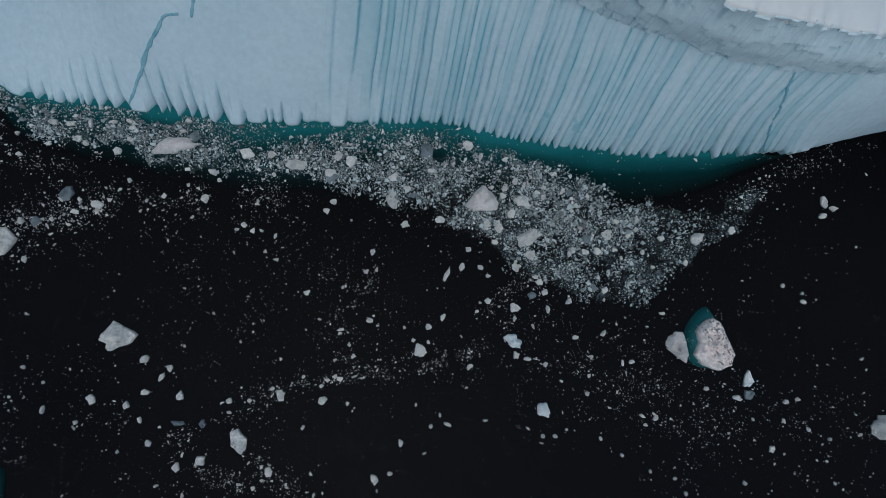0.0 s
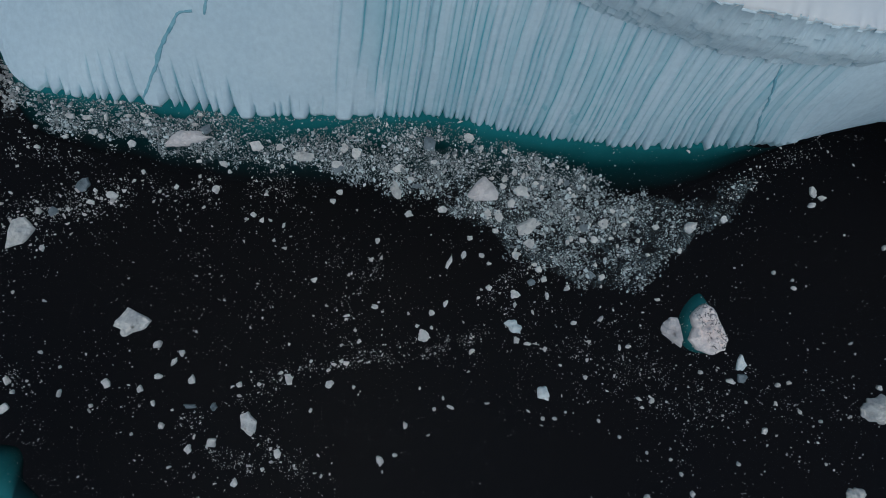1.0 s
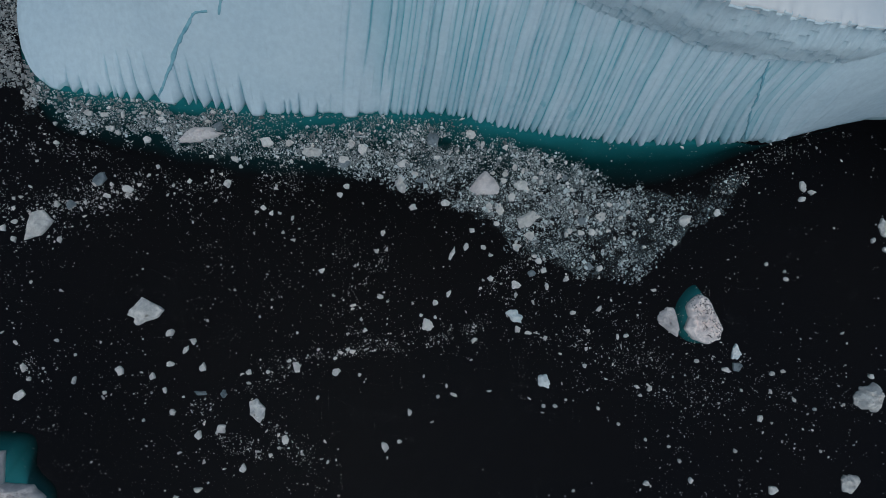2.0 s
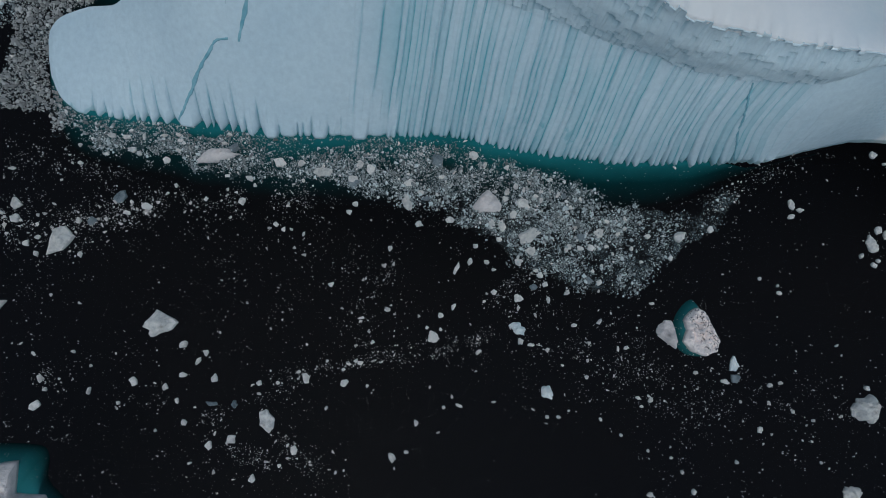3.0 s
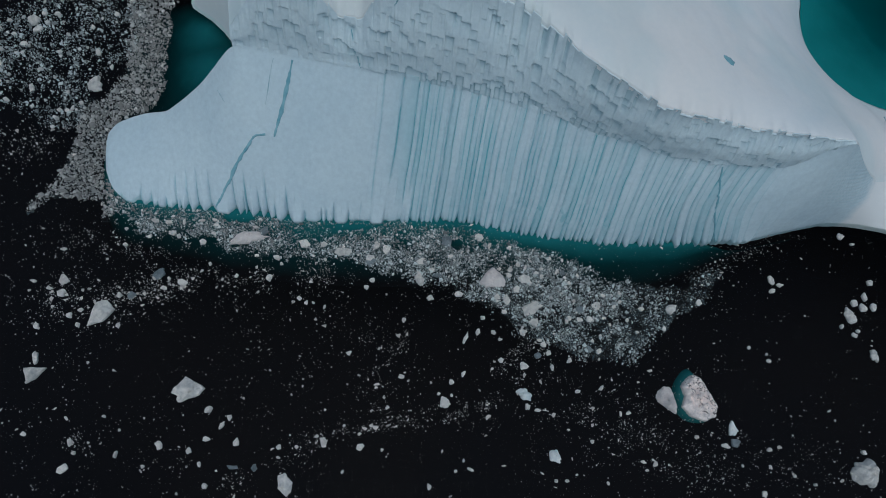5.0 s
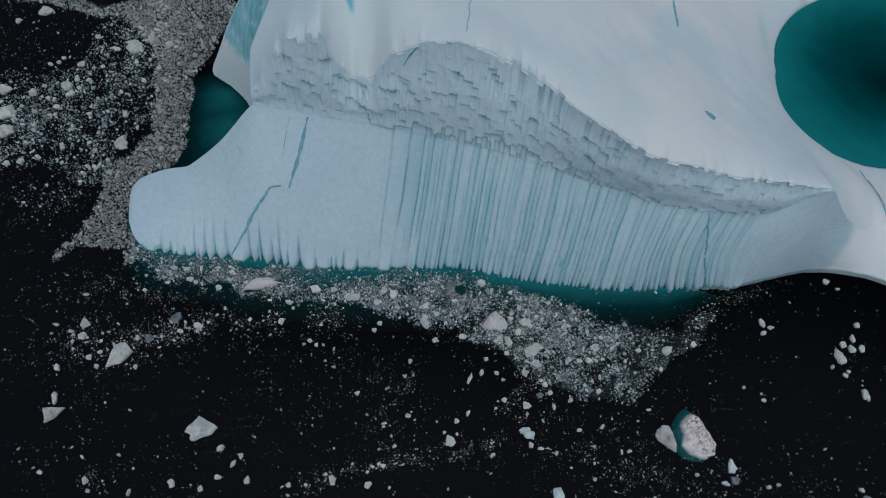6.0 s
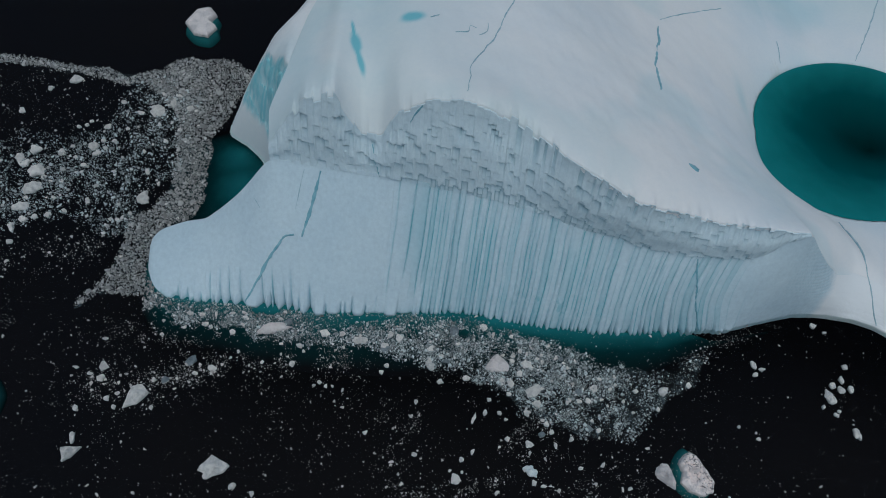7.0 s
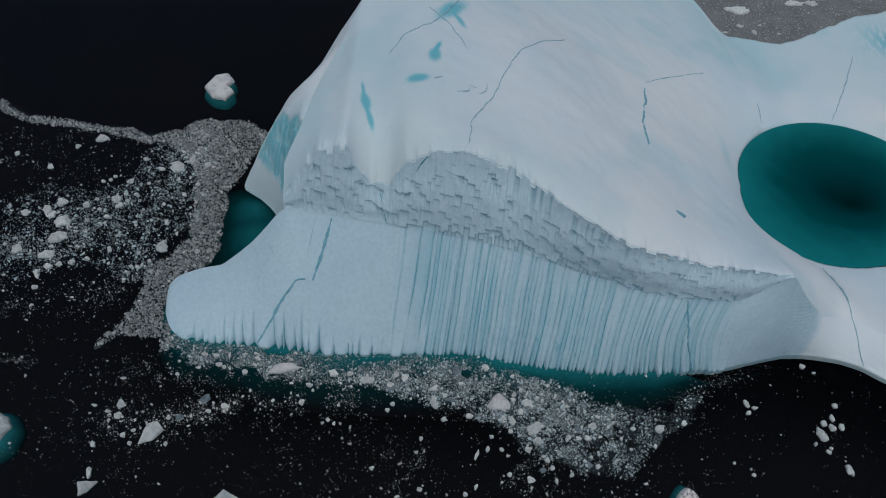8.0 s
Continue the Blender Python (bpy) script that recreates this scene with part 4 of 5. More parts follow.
floe(-36.5, 31.7, 5.1, 2.6, 11, "dirty")
floe(-33.7, 32.9, 1.7, 1.4, 1, "clear")
floe(-27.0, 30.8, 2.0, 1.7, 1)
floe(-43.5, 30.8, 1.2, 1.0, 1)
floe(-52.0, 31.7, 0.9, 0.6, 1)
floe(-49.6, 25.3, 1.8, 2.1, 1, "clear")
floe(-46.0, 23.9, 1.8, 1.5, 1)
floe(-32.4, 24.9, 1.4, 1.4, 1)
floe(-57.5, 18.8, 4.0, 4.4, 0, "", [(-0.96, -0.96), (-0.54, 0.81), (0.3, 1), (1, 0.33), (0.16, -0.67)])
floe(-20.6, 29.5, 2.9, 1.6, -9)
floe(-16.2, 28.3, 1.7, 1.4, 1)
floe(-13.7, 30.1, 1.4, 1.7, 1)
floe(-15.2, 31.0, 1.1, 0.9, 1)
floe(-7.8, 28.0, 1.6, 1.3, 1)
floe(-8.2, 25.2, 2.7, 1.3, 110)
floe(-6.2, 26.6, 1.3, 0.8, 1)
floe(-3.6, 31.6, 1.9, 2.4, 1, "clear")
floe(2.0, 32.4, 1.6, 1.4, 1)
floe(3.9, 25.4, 4.4, 3.6, 0, "dirty", [(-1, -0.54), (-0.3, 0.6), (0, 1), (0.5, 0.6), (1, -0.33), (0.85, -0.88), (-0.55, -0.96)])
floe(6.7, 25.8, 1.0, 0.8, 1)
floe(9.4, 25.2, 2.9, 1.3, -24)
floe(8.0, 23.4, 1.1, 1.3, 1)
floe(12.3, 25.7, 0.8, 1.0, 1)
floe(10.3, 20.2, 3.4, 2.6, 0, "", [(-1, 0.1), (0.4, 1), (1, 0.3), (0.1, -0.75), (-0.8, -1)])
floe(8.6, 16.2, 1.3, 1.1, 0)
floe(10.5, 17.9, 1.6, 1.4, 0)
floe(4.6, 22.1, 1.3, 1.1, 0)
floe(6.0, 22.0, 1.1, 1.1, 0)
floe(21.2, 20.7, 1.5, 1.6, 0)
floe(16.4, 18.6, 1.0, 1.0, 0)
floe(33.9, 20.3, 2.4, 1.8, 20)
floe(39.0, 21.4, 1.2, 1.2, 0)
floe(32.3, 16.9, 0.8, 1.0, 0)
floe(52.4, 25.7, 1.7, 1.2, 89)
floe(53.8, 24.7, 1.1, 0.8, 1)
floe(52.2, 23.6, 1.2, 0.7, 15)
floe(-1.8, 22.5, 1.4, 1.0, 0)
floe(-6.5, 21.8, 1.1, 1.1, 0)
floe(-10.7, 18.1, 0.8, 0.9, 0)
floe(-0.8, 15.1, 1.9, 0.8, 65)
floe(1.2, 16.1, 1.1, 0.8, 90)
floe(3.8, 16.1, 0.8, 0.8, 0)
floe(2.1, 18.5, 0.8, 0.8, 0)
floe(-19.3, 12.7, 0.9, 0.9, -0)
floe(-43.1, 7.1, 5.0, 3.9, 0, "", [(-1, -0.25), (-0.7, 0.25), (-0.25, 0.98), (0.45, 0.5), (0.98, 0.06), (0.7, -0.44), (0.05, -0.75), (-0.35, -1), (-0.6, -0.81), (-0.58, -0.5)])
floe(-39.7, 4.1, 1.5, 1.1, 20)
floe(-36.6, 2.9, 0.9, 0.9, -1)
floe(-37.7, 1.8, 1.2, 0.6, 61)
floe(-39.7, -0.2, 1.0, 0.9, -1)
floe(-42.1, -1.8, 1.2, 0.9, 90)
floe(-46.3, -1.1, 1.7, 1.0, 110)
floe(-52.3, -2.2, 1.3, 0.6, 76)
floe(-59.0, -0.5, 1.0, 1.0, -1)
floe(-59.5, -4.3, 1.6, 1.5, -1)
floe(-40.4, -3.7, 0.7, 0.9, -1)
floe(-39.3, -6.7, 0.9, 0.9, -46)
floe(-27.9, -6.8, 2.2, 3.3, 0, "", [(-0.95, 0.77), (0.05, 1), (1, 0.27), (0.9, -0.57), (0.37, -1), (-0.84, -0.23)])
floe(-32.7, -9.2, 1.6, 1.2, -1)
floe(-35.7, -9.9, 1.0, 1.4, -1)
floe(-29.6, -14.5, 1.0, 1.2, -1)
floe(-24.0, -10.7, 1.1, 1.2, -1)
floe(-32.5, -4.3, 1.0, 1.2, -1, "clear")
floe(-35.5, -4.2, 1.8, 0.6, -1, "clear")
floe(-22.5, -0.8, 1.1, 1.4, -1)
floe(-29.1, -1.4, 0.8, 0.8, -1)
floe(-35.3, -0.7, 1.2, 0.9, 61)
floe(-35.7, -17.3, 1.2, 0.8, -2)
floe(-17.1, -1.5, 1.2, 1.2, -1)
floe(-19.6, -5.0, 0.6, 0.7, -1)
floe(-6.8, -7.2, 1.0, 0.7, 90)
floe(-10.2, -12.0, 1.4, 1.1, 115)
floe(-8.2, -11.3, 0.7, 0.5, -1)
floe(-2.8, -5.1, 0.6, 0.7, -1)
floe(-0.5, -4.9, 1.3, 0.5, -21)
floe(-11.1, 9.0, 1.1, 0.6, -0)
floe(-3.2, 8.2, 1.0, 0.9, -0)
floe(-4.4, 5.0, 1.9, 1.7, -0)
floe(8.2, 6.2, 2.4, 1.8, -35, "blue")
floe(8.7, 4.3, 1.0, 1.0, -0)
floe(2.4, 2.8, 1.1, 0.7, 44)
floe(12.5, -3.0, 2.4, 1.6, 105, "blue")
floe(14.1, -6.7, 0.6, 0.6, -1)
floe(16.8, 6.7, 1.0, 0.8, -0)
floe(18.5, -0.9, 1.0, 0.6, 29)
floe(10.2, 3.8, 1.1, 0.6, -0)
floe(8.5, 10.7, 1.6, 1.4, -0)
floe(31.1, 5.2, 3.4, 4.5, 0, "dirty", [(-1, 0.28), (-0.74, 0.7), (-0.18, 0.95), (0.47, 1), (0.71, 0.28), (1, -0.45), (0.79, -1), (0.06, -0.57), (-0.82, -0.02)])
floe(41.4, 0.8, 1.9, 2.0, -1, "blue")
floe(41.5, -1.4, 1.9, 1.5, -1, "clear")
floe(39.8, -1.8, 1.2, 1.0, -1)
floe(46.9, -2.4, 1.0, 0.7, -1)
floe(44.9, -9.0, 1.1, 0.8, 89)
floe(40.9, -13.6, 0.6, 0.6, -1)
floe(28.1, -4.4, 1.1, 0.7, 58)
floe(24.7, 3.3, 0.8, 0.6, -0)
floe(58.3, -18.6, 3.0, 3.0, -2)
floe(46.5, -19.4, 2.1, 1.3, -2)
floe(27.5, -18.0, 1.1, 0.9, -2)
floe(34.0, -17.7, 0.8, 0.9, -2)
floe(61.9, -6.2, 4.7, 4.0, 78, "peak")
floe(65.3, 19.3, 2.7, 1.9, 112)
floe(68.1, 20.8, 1.6, 1.8, 1)
floe(68.7, 22.6, 1.6, 0.8, 78)
floe(66.6, 21.5, 1.2, 1.2, 1)
floe(70.0, 21.0, 1.6, 1.1, 78)
floe(70.3, 25.3, 1.1, 1.1, 1)
floe(66.9, 33.9, 1.2, 1.3, 1)
floe(68.0, 12.6, 2.1, 1.7, 100)
floe(68.7, 32.4, 0.8, 0.5, 1)
floe(63.4, 17.5, 0.7, 0.9, 0)
floe(65.4, 16.0, 1.0, 0.8, 0)
floe(66.1, 16.7, 0.7, 0.7, 0)
floe(-64.0, 24.2, 1.7, 1.8, 1)
floe(-64.0, 22.0, 1.6, 1.6, 1)
floe(-66.8, 16.6, 1.2, 0.8, 99)
floe(-66.0, 11.8, 1.9, 0.9, 99)
floe(-65.8, 9.2, 3.3, 2.5, 0, "", [(-1, 0.88), (1, 0.88), (0.2, -0.5), (-0.5, -1)])
floe(-54.8, 16.9, 0.7, 1.0, 0)
floe(-64.9, 29.3, 1.0, 0.6, 1)
floe(-68.5, 23.9, 1.1, 0.6, 1)
floe(-66.0, 22.8, 1.0, 0.7, 1)
floe(-62.3, 18.4, 1.0, 0.9, 1)
floe(-60.7, 19.3, 0.9, 0.6, 23)
floe(-60.8, 16.9, 0.7, 0.8, 0)
floe(-66.8, 83.5, 3.7, 3.5, -11)
floe(-63.7, 85.9, 2.7, 1.1, 79)
floe(-60.1, 84.6, 1.8, 1.9, 3)
floe(-76.0, 78.5, 1.8, 1.8, 3)
floe(-77.6, 72.8, 2.1, 2.5, 61)
floe(-76.4, 71.0, 1.9, 1.5, 47)
floe(-88.7, 71.4, 2.4, 2.3, 34)
floe(-90.9, 69.2, 1.8, 2.6, 3)
floe(-89.7, 67.8, 2.2, 1.7, 25)
floe(-86.8, 66.1, 3.5, 3.7, 17)
floe(-86.6, 61.6, 4.2, 2.6, 32)
floe(-93.5, 58.2, 2.2, 2.4, 2)
floe(-87.2, 57.0, 3.1, 1.9, 24)
floe(-95.2, 68.2, 1.8, 1.6, 3)
floe(-83.3, 71.2, 2.2, 1.3, -22)
floe(-64.9, 59.9, 3.0, 2.3, 78)
floe(-65.4, 66.6, 1.6, 0.9, 102)
floe(-75.3, 58.9, 1.7, 1.0, 105)
floe(-78.3, 67.8, 1.4, 1.3, 3)
floe(-86.0, 91.9, 3.0, 1.8, 28)
floe(-94.5, 82.3, 1.4, 1.8, 3)
floe(-90.6, 89.1, 1.4, 1.3, 4)
floe(-103.1, 86.0, 1.3, 1.4, 37)
floe(-87.6, 52.1, 2.2, 1.3, 108)
floe(-86.9, 48.9, 1.3, 1.1, 2)
floe(-86.1, 54.1, 1.7, 1.3, 2)
floe(-84.1, 54.7, 1.3, 1.4, 2)

# small pieces on the open water
floe(-58.2, -2.0, 0.6, 0.6, 0)
floe(-54.7, 3.1, 0.6, 0.5, 0)
floe(-52.3, 1.2, 0.4, 0.5, 0)
floe(-48.3, -4.0, 0.5, 0.6, 0)
floe(-43.1, -7.8, 0.5, 0.5, 0)
floe(-38.3, -12.3, 0.7, 0.4, 0)
floe(-26.0, -12.9, 0.5, 0.5, 0)
floe(-23.6, 0.1, 0.6, 0.5, 0)
floe(-26.5, -1.4, 0.6, 0.6, 0)
floe(-17.3, 0.4, 0.6, 0.5, 0)
floe(-15.5, 1.6, 0.7, 0.6, 0)
floe(-19.6, 1.6, 0.5, 0.5, 0)
floe(-5.2, 6.4, 0.6, 0.6, 0)
floe(-3.2, 6.1, 0.6, 0.5, 0)
floe(4.8, 11.6, 1.1, 0.8, 20)
floe(-1.3, 9.4, 0.6, 1.1, -30)
floe(4.8, 15.0, 0.6, 0.5, 0)
floe(-9.9, -13.5, 0.3, 0.4, 0)
floe(-18.2, -13.9, 0.4, 0.6, 0)
floe(20.7, 7.2, 0.5, 1.0, -40)
floe(46.4, 13.8, 0.6, 0.6, 0)
floe(49.2, 12.7, 0.4, 0.5, 0)
floe(58.1, 3.5, 0.7, 0.3, 40)
floe(23.4, -9.4, 0.5, 0.5, 0)
floe(20.4, -7.1, 0.6, 0.6, 0)
floe(26.1, -4.0, 0.6, 0.5, 0)
floe(27.4, -11.7, 0.5, 0.5, 0)
floe(30.9, -12.8, 0.4, 0.6, -30)
floe(32.4, -14.9, 0.4, 0.6, 0)
floe(53.3, -7.7, 0.5, 0.5, 0)
floe(62.5, -3.0, 1.0, 0.8, 0)
floe(42.1, -4.8, 0.4, 0.5, 0)
floe(50.3, -6.4, 0.5, 0.5, 0)
floe(-13.1, 4.3, 0.6, 0.6, 0)
floe(-4.8, -2.2, 0.4, 0.5, 0)
floe(-1.6, -3.6, 0.4, 0.6, 20)
floe(4.5, -4.4, 0.7, 0.3, 0)
floe(12.4, -6.7, 0.6, 0.6, 0)
floe(15.7, -5.8, 0.4, 0.4, 0)

# mid-sized pieces in the belt
floe(-55.8, 32.9, 0.6, 0.5, 20)
floe(-55.6, 30.2, 0.8, 0.6, 0)
floe(-48.4, 32.3, 1.1, 0.9, 0)
floe(-47.4, 31.8, 0.8, 0.9, 70)
floe(-51.5, 34.4, 1.2, 0.8, -20)
floe(-49.3, 34.3, 1.1, 0.8, 0)
floe(-46.8, 34.4, 0.6, 1.2, 0)
floe(-43.9, 34.6, 1.1, 0.6, 0)
floe(-41.8, 34.7, 1.4, 0.6, -25)
floe(-41.6, 33.9, 0.9, 0.7, 0)
floe(-34.6, 34.9, 0.9, 0.7, 30)
floe(-35.3, 33.6, 0.9, 0.6, 0)
floe(-41.8, 32.4, 0.9, 0.8, 0)
floe(-31.4, 28.3, 1.2, 0.8, -30)
floe(-30.6, 27.3, 0.8, 0.6, 0)
floe(-43.1, 25.9, 0.8, 0.5, 30)
floe(-41.9, 27.1, 0.6, 0.6, 0)
floe(-48.6, 23.0, 1.1, 0.7, 0)
floe(-55.3, 21.8, 0.9, 0.9, 0)
floe(-51.5, 22.0, 0.5, 0.6, 0)
floe(-37.6, 25.2, 0.7, 0.8, 0)
floe(-39.8, 24.5, 0.7, 0.5, 35)
floe(-23.9, 30.8, 1.4, 0.8, 10)
floe(-20.7, 30.5, 0.6, 0.7, 0)
floe(-15.4, 30.6, 1.1, 1.2, 0)
floe(-23.6, 28.1, 0.7, 0.6, 0)
floe(-15.9, 24.7, 0.9, 0.8, 0)
floe(-16.8, 23.5, 0.9, 0.8, -30)
floe(-27.4, 21.5, 0.9, 0.8, 0)
floe(-28.4, 20.9, 0.7, 0.5, 0)
floe(-25.2, 20.8, 0.6, 0.5, -40)
floe(-23.4, 20.1, 0.7, 0.5, 60)
floe(-1.1, 29.8, 0.8, 0.8, 0)
floe(3.7, 31.0, 0.6, 1.1, -20)
floe(7.0, 30.7, 0.8, 0.7, 30)
floe(-3.0, 29.0, 1.2, 0.8, 0)
floe(8.4, 27.8, 0.9, 0.9, 0)
floe(9.6, 27.3, 0.6, 1.0, 0)
floe(7.0, 26.7, 0.9, 0.9, 0)
floe(11.4, 26.2, 1.0, 0.7, 0)
floe(14.9, 26.6, 0.6, 1.2, -35)
floe(18.4, 25.9, 0.5, 0.9, 20)
floe(4.5, 21.7, 1.1, 1.2, 0)
floe(6.2, 21.5, 1.0, 1.4, 0)
floe(5.7, 19.6, 1.0, 0.9, 0)
floe(12.3, 27.0, 0.7, 0.7, 0)
floe(13.8, 28.9, 0.7, 0.7, 0)
floe(16.8, 24.6, 0.7, 0.8, 0)
floe(5.2, 26.9, 0.8, 0.7, 0)
floe(24.1, 20.6, 0.8, 1.1, -30)
floe(28.8, 20.2, 1.0, 0.9, -30)
floe(18.1, 18.4, 1.1, 0.8, -20)
floe(19.8, 18.4, 1.2, 1.1, 0)
floe(22.2, 18.6, 0.8, 0.5, 0)
floe(15.9, 18.0, 0.6, 0.8, 0)
floe(11.8, 14.2, 1.1, 0.9, 0)
floe(12.6, 12.8, 0.9, 0.9, 0)
floe(20.9, 13.1, 0.9, 0.9, 0)
floe(19.9, 14.8, 0.7, 0.9, 0)
floe(11.2, 14.9, 0.9, 0.7, 0)
floe(25.3, 22.9, 0.6, 1.1, 30)
floe(22.4, 22.5, 1.1, 0.8, -30)
floe(8.4, 9.2, 0.8, 0.8, 0)
floe(13.0, 10.5, 0.8, 1.1, 0)
floe(15.8, 11.5, 1.1, 0.7, 30)
floe(26.1, 18.3, 0.7, 0.7, 0)
floe(27.6, 16.3, 0.6, 0.6, 0)
floe(23.2, 17.5, 0.5, 0.7, 0)
floe(25.2, 21.4, 0.6, 0.6, 0)
floe(-16.2, 27.9, 1.8, 1.7, 0, "clear")
floe(-53.4, 21.6, 1.4, 1.1, 30, "clear")
floe(18.4, 20.1, 1.5, 1.4, 0, "clear")
floe(15.9, 26.3, 0.9, 1.2, 0, "clear")
floe(19.3, 13.4, 1.2, 1.1, 0, "clear")
floe(-5.3, 25.7, 1.5, 0.8, 0, "clear")
floe(10.8, 12.4, 1.1, 0.9, 0, "clear")

# pieces of the loose field
floe(-70.1, 82.8, 1.6, 0.9, -10)
floe(-62.7, 63.6, 0.7, 0.9, 0)
floe(-81.8, 55.2, 1.6, 1.3, 0)
floe(-70.0, 54.6, 0.9, 0.9, 0)
floe(-68.7, 54.6, 0.9, 0.9, 0)
floe(-71.8, 78.2, 0.9, 0.9, 0)
floe(-74.3, 85.8, 1.3, 0.9, 0)
floe(-80.3, 78.8, 1.0, 0.9, 0)
floe(-81.8, 78.2, 1.0, 0.8, 0)
floe(-79.7, 79.9, 1.1, 0.8, 0)
floe(-61.1, 78.3, 1.0, 0.9, 0)
floe(-63.4, 75.1, 1.1, 0.9, 0)
floe(-67.2, 72.0, 0.9, 0.9, 0)
floe(-73.8, 74.6, 1.0, 0.8, 0)
floe(-76.0, 74.5, 0.9, 1.1, 0)
floe(-81.6, 72.7, 1.0, 0.8, 0)
floe(-85.1, 64.4, 1.1, 0.9, 0)
floe(-81.4, 63.5, 1.0, 1.0, 0)
floe(-80.3, 69.9, 0.9, 0.9, 0)
floe(-58.6, 84.0, 0.9, 1.1, 0)
floe(-62.8, 88.3, 1.1, 0.9, 0)
floe(-66.4, 88.7, 0.9, 0.8, 0)
floe(-83.5, 63.4, 0.9, 0.7, 0)
floe(-87.0, 59.2, 1.1, 0.9, 0)
floe(-81.9, 59.4, 0.9, 0.9, 0)
floe(-66.7, 56.1, 0.9, 0.9, 0)
floe(-79.0, 56.3, 1.0, 0.8, 0)

floe(94, 165, 11.0, 4.4, 5)
floe(115.5, 171.5, 6.5, 3.2, 10)
floe(122, 172, 4.5, 2.6, 0)
floe(86, 152, 1.9, 1.2, 0)
floe(95.8, 152.7, 1.4, 2.4, 20)
floe(92.2, 155.8, 2.4, 1.5, -20)
floe(104, 153, 1.7, 1.2, 0)
floe(99, 157, 1.6, 1.0, 30)
floe(128, 176, 5.0, 3.0, 15)


# ---- brash ice ----
def inside(poly, x, y):
    """Even-odd test of points against a plan outline."""
    hit = np.zeros(len(x), bool)
    q = list(poly)
    for (x0, y0), (x1, y1) in zip(q, q[1:] + q[:1]):
        cross = ((y0 > y) != (y1 > y)) & (x < (x1 - x0) * (y - y0) / (y1 - y0 + 1e-12) + x0)
        hit ^= cross
    return hit


def line_distance(line, x, y):
    best = np.full(len(x), 1e9)
    for (x0, y0), (x1, y1) in zip(line, line[1:]):
        t = np.clip(((x - x0) * (x1 - x0) + (y - y0) * (y1 - y0)) / ((x1 - x0) ** 2 + (y1 - y0) ** 2), 0, 1)
        best = np.minimum(best, np.hypot(x - x0 - t * (x1 - x0), y - y0 - t * (y1 - y0)))
    return best


def clear_of_berg(x, y):
    """True on open water."""
    f_y = np.interp(x, foot[2:, 0], foot[2:, 1])
    berg = (x > -59) & (y > f_y - 0.1) & (y < np.interp(x, [-59, -50, -37.5, 60, 160], [52, 56, 58, 60, 60]))
    berg |= inside([(-60.9, 44), (-60.9, 49), (-59.8, 52.2), (-55.5, 54.6), (-51, 55.6), (-43, 69.5), (-45, 74.6), (-50.2, 78), (-50.2, 82), (-49.2, 86), (-46.8, 91), (-42.6, 101), (-38.6, 112), (-20, 160), (60, 160), (60, 40)], x, y)
    return ~berg


def brash(name, x, y, size, label, seed, material=None):
    """Many small five-sided ice chunks as one body of stuff."""
    r = np.random.default_rng(seed)
    n = len(x)
    a0 = r.uniform(0, 6.28, n)
    stretch = r.uniform(0.32, 1.0, n)
    turn = r.uniform(0, 3.14, n)
    verts = np.zeros((n, 10, 3))
    hgt = size * r.uniform(0.18, 0.5, n)
    tip = r.uniform(-0.3, 0.3, (n, 2))
    for i in range(5):
        a = a0 + i * 1.2566 + r.uniform(-0.52, 0.52, n)
        rad = size / 2 * r.uniform(0.42, 1.5, n)
        u, v = np.cos(a) * rad, np.sin(a) * rad * stretch
        ex, ey = u * np.cos(turn) - v * np.sin(turn), u * np.sin(turn) + v * np.cos(turn)
        verts[:, i] = np.stack([x + ex, y + ey, np.full(n, -0.05)], -1)
        verts[:, 5 + i] = np.stack([x + ex * 0.86, y + ey * 0.86, hgt * (1 + tip[:, 0] * np.cos(a) + tip[:, 1] * np.sin(a))], -1)
    idx = (np.arange(n) * 10)[:, None]
    quads = np.concatenate([idx + np.array([[i, (i + 1) % 5, 5 + (i + 1) % 5, 5 + i]]) for i in range(5)])
    caps = idx + np.array([[5, 6, 7, 8, 9]])
    me_ = bpy.data.meshes.new(name)
    nq, nc = len(quads), len(caps)
    me_.vertices.add(n * 10)
    me_.vertices.foreach_set("co", verts.astype(np.float32).ravel())
    me_.loops.add(nq * 4 + nc * 5)
    me_.loops.foreach_set("vertex_index", np.concatenate([quads.ravel(), caps.ravel()]).astype(np.int32))
    me_.polygons.add(nq + nc)
    me_.polygons.foreach_set("loop_start", np.concatenate([np.arange(nq) * 4, nq * 4 + np.arange(nc) * 5]).astype(np.int32))
    me_.update(calc_edges=True)
    me_.validate()
    return tagged(piece(name, me_, material or mat_brash), label, "brash ice", kind="stuff")


def sizes(r, n, small, large, power=2.2):
    u = r.random(n)
    return small * (1 - u * (1 - (large / small) ** (-power))) ** (-1 / power)


